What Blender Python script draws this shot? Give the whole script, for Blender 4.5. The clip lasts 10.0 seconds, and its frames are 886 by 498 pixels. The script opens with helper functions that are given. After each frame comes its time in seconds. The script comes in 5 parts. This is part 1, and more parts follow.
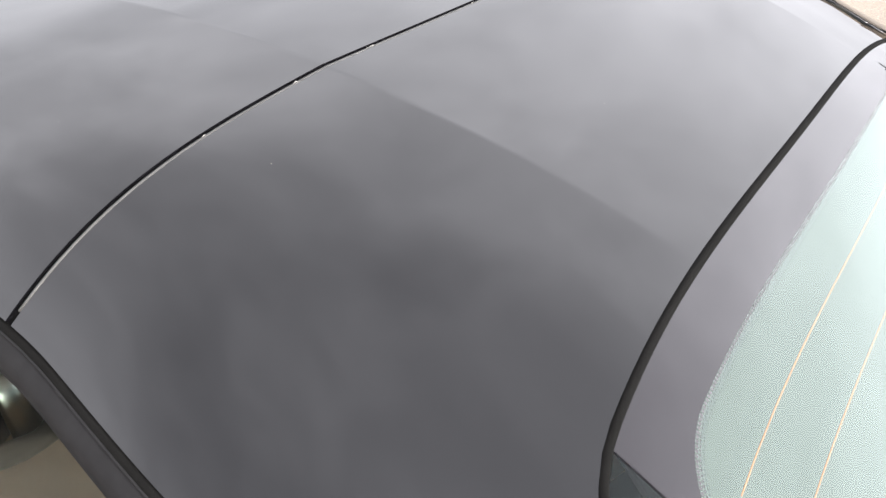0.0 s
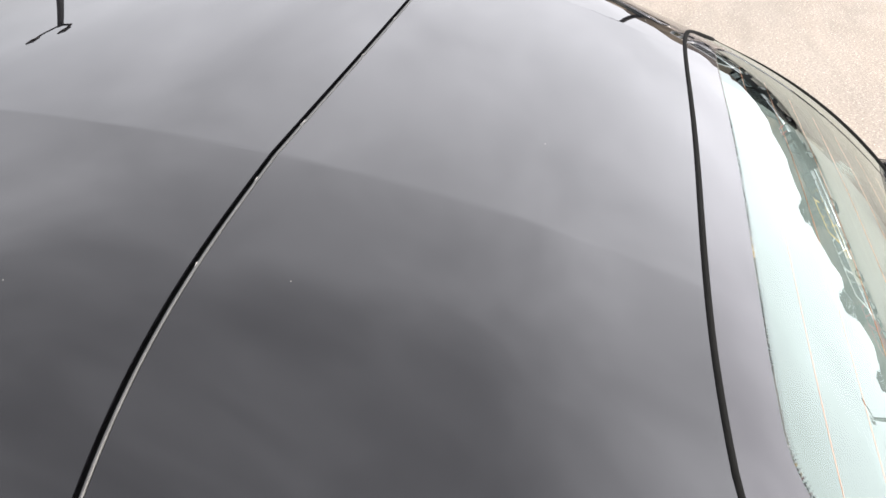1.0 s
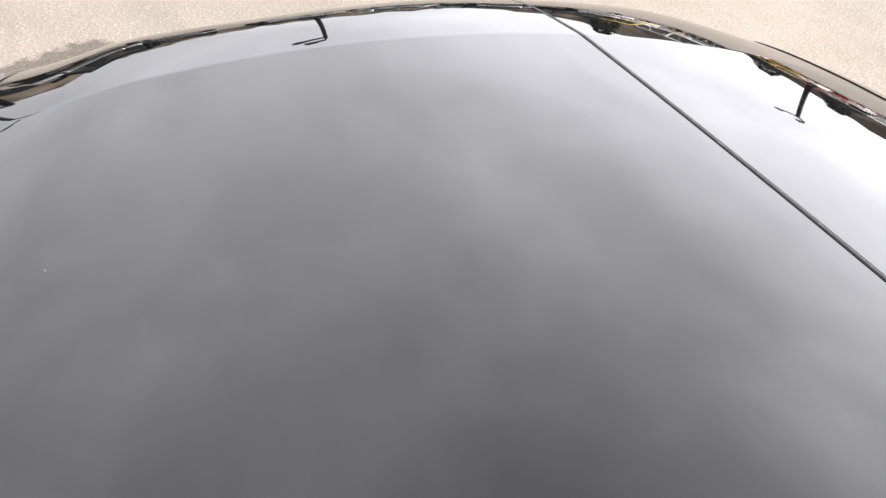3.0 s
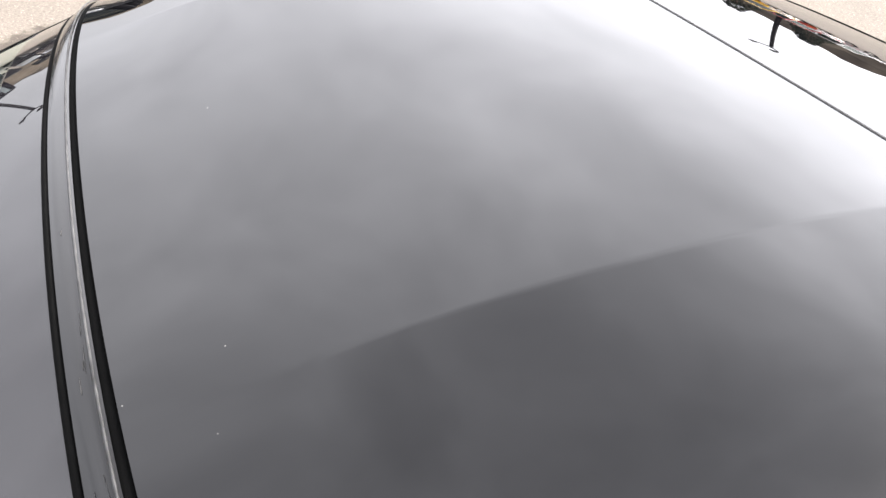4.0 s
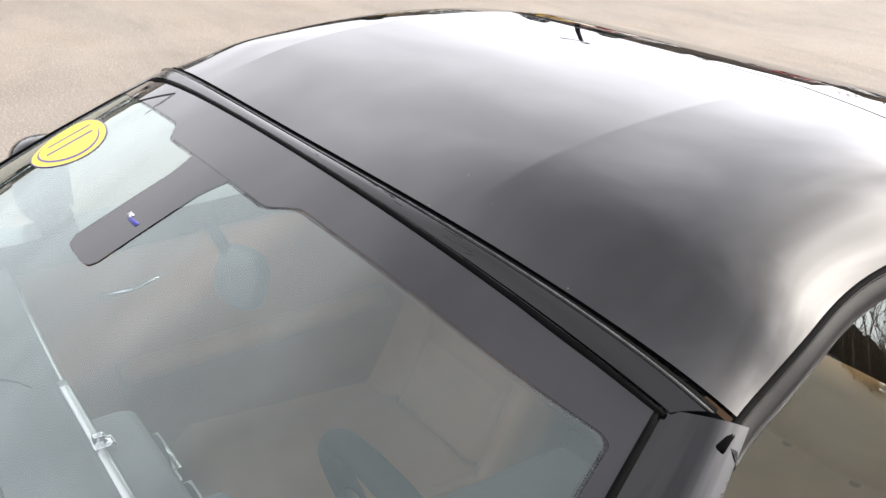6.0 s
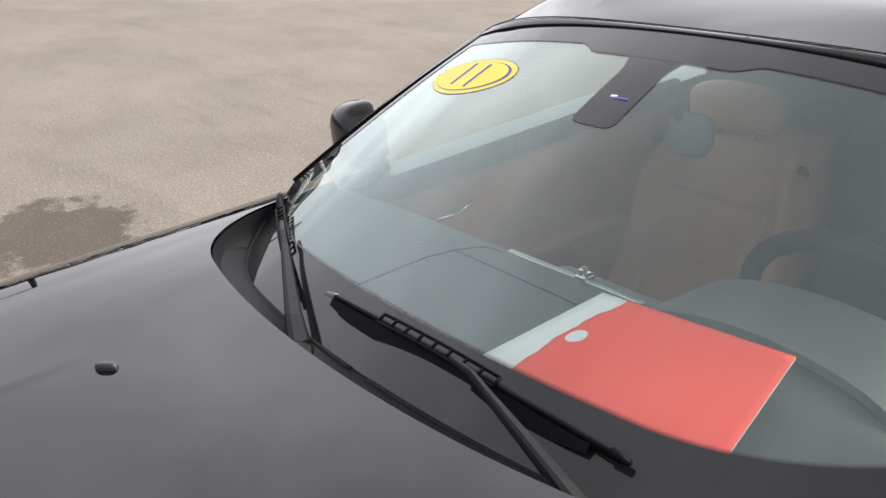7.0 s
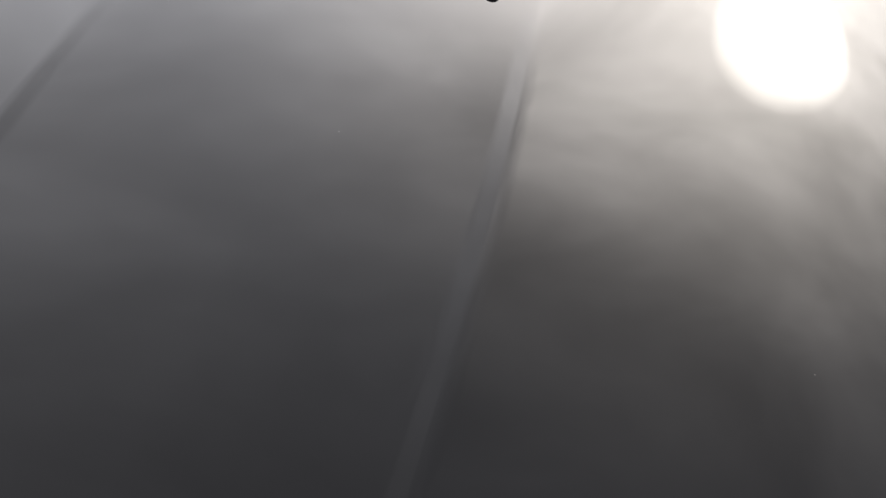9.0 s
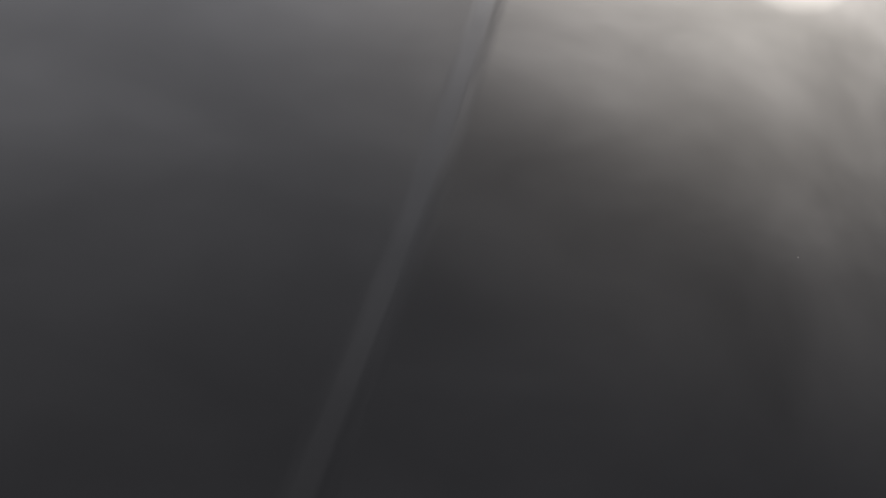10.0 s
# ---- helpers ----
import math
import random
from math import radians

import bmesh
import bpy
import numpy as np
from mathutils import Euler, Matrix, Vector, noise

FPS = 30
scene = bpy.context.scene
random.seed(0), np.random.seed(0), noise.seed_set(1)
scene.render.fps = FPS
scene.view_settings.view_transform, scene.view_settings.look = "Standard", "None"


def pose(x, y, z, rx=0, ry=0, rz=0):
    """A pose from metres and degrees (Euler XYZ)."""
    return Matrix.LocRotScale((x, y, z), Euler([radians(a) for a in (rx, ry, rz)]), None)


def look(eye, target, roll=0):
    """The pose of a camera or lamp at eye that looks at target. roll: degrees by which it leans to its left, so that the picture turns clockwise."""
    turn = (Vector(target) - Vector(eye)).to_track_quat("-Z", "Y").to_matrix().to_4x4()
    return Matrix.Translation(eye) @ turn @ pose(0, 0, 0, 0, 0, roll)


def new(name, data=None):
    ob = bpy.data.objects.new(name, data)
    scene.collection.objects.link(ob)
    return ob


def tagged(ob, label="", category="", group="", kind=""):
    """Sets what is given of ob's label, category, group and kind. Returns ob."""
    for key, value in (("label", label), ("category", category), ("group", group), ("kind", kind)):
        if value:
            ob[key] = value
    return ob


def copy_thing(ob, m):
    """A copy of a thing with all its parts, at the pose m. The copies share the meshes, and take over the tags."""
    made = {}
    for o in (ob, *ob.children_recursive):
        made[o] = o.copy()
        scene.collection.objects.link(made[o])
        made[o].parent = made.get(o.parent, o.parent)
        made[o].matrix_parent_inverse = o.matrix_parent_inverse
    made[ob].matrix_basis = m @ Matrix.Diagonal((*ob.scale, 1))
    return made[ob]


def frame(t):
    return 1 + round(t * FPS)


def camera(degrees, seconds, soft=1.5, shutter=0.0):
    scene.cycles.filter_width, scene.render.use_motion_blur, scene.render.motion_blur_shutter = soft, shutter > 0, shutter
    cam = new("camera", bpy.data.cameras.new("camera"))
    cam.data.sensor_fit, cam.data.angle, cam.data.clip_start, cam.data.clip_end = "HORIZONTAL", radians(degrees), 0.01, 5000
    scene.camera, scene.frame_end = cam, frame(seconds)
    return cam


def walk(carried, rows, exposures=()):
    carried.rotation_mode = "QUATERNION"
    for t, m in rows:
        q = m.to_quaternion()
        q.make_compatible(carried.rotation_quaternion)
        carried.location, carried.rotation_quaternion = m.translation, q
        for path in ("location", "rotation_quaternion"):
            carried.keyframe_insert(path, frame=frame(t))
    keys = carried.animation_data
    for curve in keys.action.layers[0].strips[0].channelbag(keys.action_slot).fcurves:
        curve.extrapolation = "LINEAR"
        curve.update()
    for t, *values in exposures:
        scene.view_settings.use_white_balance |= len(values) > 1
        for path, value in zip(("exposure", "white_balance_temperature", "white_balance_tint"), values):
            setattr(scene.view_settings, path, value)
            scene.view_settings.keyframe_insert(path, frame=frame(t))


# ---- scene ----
cam = camera(51.98, 10.0)
ROWS = [
    (0, -0.7875, -0.9667, 1.5388, 57.691, -3.840, -57.197),
    (0.5, -0.7719, -0.8562, 1.5449, 58.788, -4.522, -69.018),
    (1, -0.8080, -0.7572, 1.5525, 58.985, -3.931, -78.608),
    (1.5, -0.7554, -0.6392, 1.5633, 59.154, -2.826, -85.331),
    (1.8, -0.6417, -0.5607, 1.5773, 58.783, -2.288, -89.826),
    (2, -0.5646, -0.5087, 1.5957, 58.145, -1.639, -92.717),
    (2.2, -0.5224, -0.4534, 1.6077, 58.132, -1.603, -95.946),
    (2.5, -0.4853, -0.3578, 1.5953, 58.107, -2.082, -100.759),
    (3, -0.4488, -0.1864, 1.5613, 57.330, -2.503, -106.946),
    (4.5, -0.7549, 0.0088, 1.5556, 58.298, -2.896, -112.597),
    (5, -0.8437, 0.0956, 1.5645, 59.455, -3.192, -117.088),
    (5.2, -0.8863, 0.1521, 1.5817, 59.531, -3.938, -118.745),
    (6.3, -0.9144, 0.6132, 1.5352, 67.391, -0.808, -126.618),
    (6.5, -0.9188, 0.7679, 1.5556, 67.849, -0.088, -126.834),
    (7, -0.8764, 1.2013, 1.4981, 66.948, 3.286, -128.757),
    (7.5, -0.8009, 1.4845, 1.4366, 65.117, 3.160, -136.703),
    (8, -0.6521, 1.7317, 1.4200, 63.905, 1.928, -146.565),
    (8.5, -0.4102, 1.9128, 1.3424, 58.250, 3.210, -162.100),
    (8.7, -0.3350, 1.9070, 1.3370, 54.900, 3.000, -168.500),
    (9, -0.2753, 1.8987, 1.3325, 51.763, 2.401, -173.169),
    (9.5, -0.2688, 1.8923, 1.3005, 50.104, 0.777, -172.962),
    (10, -0.2902, 1.8832, 1.2935, 45.584, 1.031, -172.428),
]

# ---- the camera's path ----
def path(rows):
    return [(t, pose(x, y, z, rx, ry, rz)) for t, x, y, z, rx, ry, rz in rows]


walk(cam, path(ROWS), [(0, 0.78), (1.0, 0.58), (3.0, 0.48), (4.5, 0.73), (5.2, 0.74), (6.3, -0.07), (7.0, -0.32), (7.5, -0.45), (8.2, -0.5), (8.5, -0.66), (8.7, -0.92), (9.0, -1.28), (9.5, -2.0), (10.0, -1.5)])

# ---- light: thin cloud, with the sun low behind the car ----
SUN_WAY = Vector((-0.282, -0.852, 0.44)).normalized()
world = bpy.data.worlds.new("cloudy_sky")
scene.world = world
world.use_nodes = True
wn, wl = world.node_tree.nodes, world.node_tree.links
wn.clear()


def sky_node(kind, *feeds, operation=""):
    """A node of the sky with its first inputs fed by sockets or numbers."""
    n = wn.new(kind)
    if operation:
        n.operation = operation
    for k, f in enumerate(feeds):
        if isinstance(f, bpy.types.NodeSocket):
            wl.new(f, n.inputs[k])
        else:
            n.inputs[k].default_value = f
    return n


def sky_math(op, *feeds):
    return sky_node("ShaderNodeMath", *feeds, operation=op).outputs[0]


def sky_vec(op, *feeds):
    n = sky_node("ShaderNodeVectorMath", operation=op)
    for k, f in feeds:
        if isinstance(f, bpy.types.NodeSocket):
            wl.new(f, n.inputs[k])
        else:
            n.inputs[k].default_value = f
    return n.outputs["Value"] if op == "DOT_PRODUCT" else n.outputs["Vector"]


way = wn.new("ShaderNodeTexCoord").outputs["Generated"]
split = sky_node("ShaderNodeSeparateXYZ", way)
wx, wy, wz = (split.outputs[k] for k in range(3))
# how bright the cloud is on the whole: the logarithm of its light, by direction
# terms fitted so that the light mirrored in the paint comes out right
CLOUD_FIT = {"": 2.859, "z": -1.27, "zz": 0.233, "zzz": 1.169, "x": -0.048, "y": -0.459, "xz": 0.569, "yz": 0.857, "xx": -0.138, "xy": -0.429}
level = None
for term, k in CLOUD_FIT.items():
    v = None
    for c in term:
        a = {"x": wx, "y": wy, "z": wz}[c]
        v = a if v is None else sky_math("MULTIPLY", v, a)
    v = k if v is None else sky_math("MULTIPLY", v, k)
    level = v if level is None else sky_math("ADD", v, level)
# the same fit goes on: duller overhead and low down, brighter round about the sun
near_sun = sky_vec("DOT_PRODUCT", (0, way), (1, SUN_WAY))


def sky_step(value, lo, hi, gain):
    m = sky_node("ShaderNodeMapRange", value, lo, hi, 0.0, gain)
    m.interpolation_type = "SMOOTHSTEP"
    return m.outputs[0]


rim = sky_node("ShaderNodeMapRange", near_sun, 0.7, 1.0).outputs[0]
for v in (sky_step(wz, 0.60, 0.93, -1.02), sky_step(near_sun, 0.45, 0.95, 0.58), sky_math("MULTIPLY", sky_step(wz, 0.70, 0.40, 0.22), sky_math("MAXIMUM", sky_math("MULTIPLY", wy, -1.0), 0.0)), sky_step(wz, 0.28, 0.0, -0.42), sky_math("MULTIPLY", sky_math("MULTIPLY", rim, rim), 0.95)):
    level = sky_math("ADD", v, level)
# wisps, drawn out along the horizon
stretch = sky_node("ShaderNodeMapping", way)
stretch.inputs["Scale"].default_value = (1.0, 1.0, 1.8)
wisp = sky_node("ShaderNodeTexNoise", stretch.outputs[0])
wisp.inputs["Scale"].default_value, wisp.inputs["Detail"].default_value = 3.9, 7.0
wisp.inputs["Roughness"].default_value, wisp.inputs["Distortion"].default_value = 0.49, 0.3
# thin away from the sun, plain beside it
wisps = sky_math("MULTIPLY", sky_math("SUBTRACT", wisp.outputs[0], 0.5), sky_math("ADD", 0.80, sky_step(near_sun, 0.80, 0.97, 0.9)))
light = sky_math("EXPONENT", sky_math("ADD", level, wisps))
# the veiled sun: a small bright heart in a wider glow


def sun_glow(edge, power, strength):
    m = sky_node("ShaderNodeMapRange", near_sun, edge, 1.0)
    p = sky_math("POWER", m.outputs[0], power)
    return sky_math("MULTIPLY", sky_math("MULTIPLY", p, strength), sky_math("EXPONENT", wisps))


heart, halo = sun_glow(0.9945, 1.1, 170.0), sun_glow(0.90, 2.6, 50.0)
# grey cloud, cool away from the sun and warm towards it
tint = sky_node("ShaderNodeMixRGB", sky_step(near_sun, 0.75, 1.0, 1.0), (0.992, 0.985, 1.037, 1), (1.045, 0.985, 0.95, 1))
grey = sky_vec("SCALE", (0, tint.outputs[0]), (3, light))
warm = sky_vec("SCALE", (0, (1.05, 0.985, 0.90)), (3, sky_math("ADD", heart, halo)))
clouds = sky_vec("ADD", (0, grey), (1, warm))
sky = wn.new("ShaderNodeTexSky")
sky.sky_type, sky.sun_disc, sky.dust_density = "NISHITA", False, 4.0
sky.sun_elevation, sky.sun_rotation = math.asin(SUN_WAY.z), math.atan2(SUN_WAY.x, SUN_WAY.y)
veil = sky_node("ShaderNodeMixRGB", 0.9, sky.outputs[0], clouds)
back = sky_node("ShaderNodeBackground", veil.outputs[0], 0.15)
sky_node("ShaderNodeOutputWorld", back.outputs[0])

sun = new("sun", bpy.data.lights.new("sun", "SUN"))
sun.data.energy = 3.6
sun.data.angle = radians(6)
sun.data.color = (1.0, 0.93, 0.82)
sun.matrix_world = look(SUN_WAY * 40, (0, 0, 0))


# ---- materials ----
def material(name, color, rough=0.5, metal=0.0, grain=0.0, scale=20.0, bump=0.0, bump_scale=200.0, coat=0.0, spec=0.5, dark=0.6, stain=3.0, rand=0.0):
    """A surface with colour variation at two scales and fine relief."""
    m = bpy.data.materials.new(name)
    m.use_nodes = True
    n, l = m.node_tree.nodes, m.node_tree.links
    b = n["Principled BSDF"]
    b.inputs["Roughness"].default_value = rough
    b.inputs["Metallic"].default_value = metal
    b.inputs["Coat Weight"].default_value = coat
    b.inputs["Coat Roughness"].default_value = 0.01
    b.inputs["Specular IOR Level"].default_value = spec
    b.inputs["Base Color"].default_value = (*color, 1)
    co = n.new("ShaderNodeTexCoord")
    if grain > 0:
        a = n.new("ShaderNodeTexNoise")
        a.inputs["Scale"].default_value = scale
        a.inputs["Detail"].default_value = 6
        c = n.new("ShaderNodeTexNoise")
        c.inputs["Scale"].default_value = stain
        c.inputs["Detail"].default_value = 4
        l.new(co.outputs["Object"], a.inputs["Vector"])
        l.new(co.outputs["Object"], c.inputs["Vector"])
        ad = n.new("ShaderNodeMath")
        ad.operation = "ADD"
        l.new(a.outputs["Fac"], ad.inputs[0])
        l.new(c.outputs["Fac"], ad.inputs[1])
        mr = n.new("ShaderNodeMapRange")
        mr.inputs["From Min"].default_value = 0.65
        mr.inputs["From Max"].default_value = 1.35
        mr.inputs["To Min"].default_value = 0.0
        mr.inputs["To Max"].default_value = 1.0
        l.new(ad.outputs["Value"], mr.inputs["Value"])
        mx = n.new("ShaderNodeMixRGB")
        mx.inputs[1].default_value = (*[v * (1 - grain * dark) for v in color], 1)
        mx.inputs[2].default_value = (*[min(1, v * (1 + grain)) for v in color], 1)
        l.new(mr.outputs["Result"], mx.inputs["Fac"])
        last = mx.outputs["Color"]
        if rand > 0:
            oi = n.new("ShaderNodeObjectInfo")
            hs = n.new("ShaderNodeHueSaturation")
            rr = n.new("ShaderNodeMapRange")
            rr.inputs["To Min"].default_value = 1 - rand
            rr.inputs["To Max"].default_value = 1 + rand
            l.new(oi.outputs["Random"], rr.inputs["Value"])
            l.new(rr.outputs["Result"], hs.inputs["Value"])
            l.new(last, hs.inputs["Color"])
            last = hs.outputs["Color"]
        l.new(last, b.inputs["Base Color"])
    if bump > 0:
        d = n.new("ShaderNodeTexNoise")
        d.inputs["Scale"].default_value = bump_scale
        d.inputs["Detail"].default_value = 3
        l.new(co.outputs["Object"], d.inputs["Vector"])
        bp = n.new("ShaderNodeBump")
        bp.inputs["Strength"].default_value = bump
        bp.inputs["Distance"].default_value = 0.004
        l.new(d.outputs["Fac"], bp.inputs["Height"])
        l.new(bp.outputs["Normal"], b.inputs["Normal"])
    return m


def car_paint(name, color):
    """Dark clear-coated paint: faint flakes, thin dust that dulls the coat."""
    m = material(name, color, rough=0.4, spec=0.0)
    n, l = m.node_tree.nodes, m.node_tree.links
    b = n["Principled BSDF"]
    b.inputs["Coat Weight"].default_value = 1.0
    b.inputs["Coat IOR"].default_value = 1.62
    co = n.new("ShaderNodeTexCoord")
    no = n.new("ShaderNodeTexNoise")
    no.inputs["Scale"].default_value = 6
    no.inputs["Detail"].default_value = 8
    mr = n.new("ShaderNodeMapRange")
    mr.inputs["From Min"].default_value = 0.3
    mr.inputs["From Max"].default_value = 0.75
    mr.inputs["To Min"].default_value = 0.004
    mr.inputs["To Max"].default_value = 0.03
    l.new(co.outputs["Object"], no.inputs["Vector"])
    l.new(no.outputs["Fac"], mr.inputs["Value"])
    l.new(mr.outputs["Result"], b.inputs["Coat Roughness"])
    # dust specks
    sp = n.new("ShaderNodeTexVoronoi")
    sp.inputs["Scale"].default_value = 22
    lt = n.new("ShaderNodeMath")
    lt.operation = "LESS_THAN"
    lt.inputs[1].default_value = 0.012
    mx = n.new("ShaderNodeMixRGB")
    mx.inputs[1].default_value = (*color, 1)
    mx.inputs[2].default_value = (0.20, 0.195, 0.185, 1)
    l.new(co.outputs["Object"], sp.inputs["Vector"])
    l.new(sp.outputs["Distance"], lt.inputs[0])
    l.new(lt.outputs["Value"], mx.inputs["Fac"])
    l.new(mx.outputs["Color"], b.inputs["Base Color"])
    return m


def glass(name, tint, face=0.06, dust=0.009, rise=5.0):
    """Clear pane: what lies behind it, tinted, under a mirror-like surface reflection."""
    m = bpy.data.materials.new(name)
    m.use_nodes = True
    n, l = m.node_tree.nodes, m.node_tree.links
    n.clear()
    o = n.new("ShaderNodeOutputMaterial")
    tr = n.new("ShaderNodeBsdfTransparent")
    tr.inputs["Color"].default_value = (*tint, 1)
    gl = n.new("ShaderNodeBsdfGlossy")
    gl.inputs["Roughness"].default_value = 0.0
    gl.inputs["Color"].default_value = (0.90, 1.0, 0.985, 1)
    # the share of mirror light rises towards grazing angles, alike from both sides
    lw = n.new("ShaderNodeLayerWeight")
    lw.inputs["Blend"].default_value = 0.5
    po = n.new("ShaderNodeMath")
    po.operation = "POWER"
    po.inputs[1].default_value = rise
    fr = n.new("ShaderNodeMapRange")
    fr.inputs["To Min"].default_value = face
    fr.inputs["To Max"].default_value = 1.0
    l.new(lw.outputs["Facing"], po.inputs[0])
    l.new(po.outputs["Value"], fr.inputs["Value"])
    mx = n.new("ShaderNodeMixShader")
    # thin film of dust
    df = n.new("ShaderNodeBsdfDiffuse")
    df.inputs["Color"].default_value = (*[c * dust / 0.08 for c in (0.72, 0.75, 0.75)], 1)
    co = n.new("ShaderNodeTexCoord")
    no = n.new("ShaderNodeTexNoise")
    no.inputs["Scale"].default_value = 4
    no.inputs["Detail"].default_value = 5
    mr = n.new("ShaderNodeMapRange")
    mr.inputs["From Min"].default_value = 0.3
    mr.inputs["From Max"].default_value = 0.7
    mr.inputs["To Min"].default_value = 0.06
    mr.inputs["To Max"].default_value = 0.10
    du = n.new("ShaderNodeMixShader")
    l.new(co.outputs["Object"], no.inputs["Vector"])
    l.new(no.outputs["Fac"], mr.inputs["Value"])
    l.new(mr.outputs["Result"], du.inputs["Fac"])
    if dust == 0:
        for k in ("To Min", "To Max"):
            mr.inputs[k].default_value = 0.0
    l.new(tr.outputs["BSDF"], du.inputs[1])
    l.new(df.outputs["BSDF"], du.inputs[2])
    l.new(fr.outputs["Result"], mx.inputs["Fac"])
    l.new(du.outputs["Shader"], mx.inputs[1])
    l.new(gl.outputs["BSDF"], mx.inputs[2])
    l.new(mx.outputs["Shader"], o.inputs["Surface"])
    return m


def light_veil(name, tint, amount):
    """Thin sheet that veils what lies behind: mostly clear, it scatters some of the light that falls on it."""
    m = bpy.data.materials.new(name)
    m.use_nodes = True
    n, l = m.node_tree.nodes, m.node_tree.links
    n.clear()
    o = n.new("ShaderNodeOutputMaterial")
    tr = n.new("ShaderNodeBsdfTransparent")
    df = n.new("ShaderNodeBsdfDiffuse")
    df.inputs["Color"].default_value = (*tint, 1)
    co = n.new("ShaderNodeTexCoord")
    no = n.new("ShaderNodeTexNoise")
    no.inputs["Scale"].default_value = 3
    no.inputs["Detail"].default_value = 4
    mr = n.new("ShaderNodeMapRange")
    mr.inputs["From Min"].default_value = 0.3
    mr.inputs["From Max"].default_value = 0.7
    mr.inputs["To Min"].default_value = amount * 0.85
    mr.inputs["To Max"].default_value = amount * 1.15
    mx = n.new("ShaderNodeMixShader")
    l.new(co.outputs["Object"], no.inputs["Vector"])
    l.new(no.outputs["Fac"], mr.inputs["Value"])
    l.new(mr.outputs["Result"], mx.inputs["Fac"])
    l.new(tr.outputs["BSDF"], mx.inputs[1])
    l.new(df.outputs["BSDF"], mx.inputs[2])
    l.new(mx.outputs["Shader"], o.inputs["Surface"])
    return m


LIGHT_VEIL = light_veil("inner_light_veil", (0.33, 0.43, 0.44), 0.06)
PAINT = car_paint("black_paint", (0.004, 0.004, 0.005))
RUBBER = material("rubber", (0.005, 0.005, 0.005), 0.8, spec=0.03, grain=0.3, scale=60, bump=0.15, bump_scale=500)
STRIP = material("weatherstrip_rubber", (0.012, 0.012, 0.013), 0.5, spec=0.06, grain=0.3, scale=120, bump=0.02, bump_scale=400)
BLACK = material("black_wiper_plastic", (0.005, 0.005, 0.006), 0.5, spec=0.06, grain=0.2, scale=90)
TRIM = material("black_trim", (0.013, 0.013, 0.014), 0.5, spec=0.10, grain=0.25, scale=80, bump=0.01, bump_scale=400)
GLOSS = material("gloss_black", (0.012, 0.012, 0.013), 0.16, coat=0.35, spec=0.3, grain=0.2)
FRIT = material("frit_enamel", (0.014, 0.013, 0.016), 0.6, spec=0.02, grain=0.1, coat=1.0)
FRIT.node_tree.nodes["Principled BSDF"].inputs["Coat IOR"].default_value = 1.62
ARM = material("wiper_arm_paint", (0.010, 0.010, 0.012), 0.42, spec=0.14, grain=0.3, scale=70)
CLEAR = glass("windscreen_glass", (0.90, 0.94, 0.93), dust=0, face=0.112, rise=3.3)
SIDE = glass("side_glass", (0.46, 0.52, 0.48), face=0.10, dust=0)
REARG = glass("rear_glass", (0.80, 0.87, 0.85), face=0.04, dust=0, rise=4.3)
PALE = material("pale_cover", (0.085, 0.097, 0.095), 0.9, grain=0.06, scale=8)
BROWN = material("brown_leather", (0.30, 0.145, 0.075), 0.5, grain=0.15, scale=14, bump=0.02, bump_scale=160)
TAN = material("tan_leather", (0.47, 0.275, 0.155), 0.5, grain=0.13, scale=14, bump=0.02, bump_scale=160)
DASH = material("dash_skin", (0.085, 0.094, 0.097), 0.6, grain=0.08, scale=9)
CARPET = material("carpet", (0.075, 0.075, 0.078), 0.95, grain=0.3, scale=200, bump=0.5, bump_scale=900)
ALU = material("brushed_metal", (0.62, 0.62, 0.62), 0.28, metal=1.0, grain=0.1, scale=90)
CHROME = material("chrome", (0.75, 0.75, 0.76), 0.08, metal=1.0)
PLASTIC = material("grey_plastic", (0.16, 0.165, 0.17), 0.5, grain=0.15, bump=0.2, bump_scale=500)
LABEL = material("label_grey", (0.16, 0.16, 0.17), 0.9, spec=0.08, grain=0.3, scale=200)
PAPER = material("white_card", (0.82, 0.86, 0.85), 0.7, grain=0.05, scale=30)
ORANGE = material("orange_card", (1.0, 0.065, 0.03), 0.7, grain=0.05, scale=12, bump=0.05, bump_scale=40)
YELLOW = material("yellow_vinyl", (0.95, 0.74, 0.03), 0.4, grain=0.06)
BLUE = material("blue_ink", (0.10, 0.06, 0.30), 0.5, grain=0.1)
TYRE = material("tyre", (0.02, 0.02, 0.02), 0.8, grain=0.3, bump=0.3, bump_scale=90)
LAMP = material("lamp_lens", (0.5, 0.52, 0.55), 0.08, metal=0.5, coat=1.0)
REDLENS = material("red_lens", (0.35, 0.01, 0.01), 0.1, coat=1.0)
BARK = material("bark", (0.20, 0.14, 0.095), 0.9, grain=0.5, scale=30, bump=0.5, bump_scale=60)


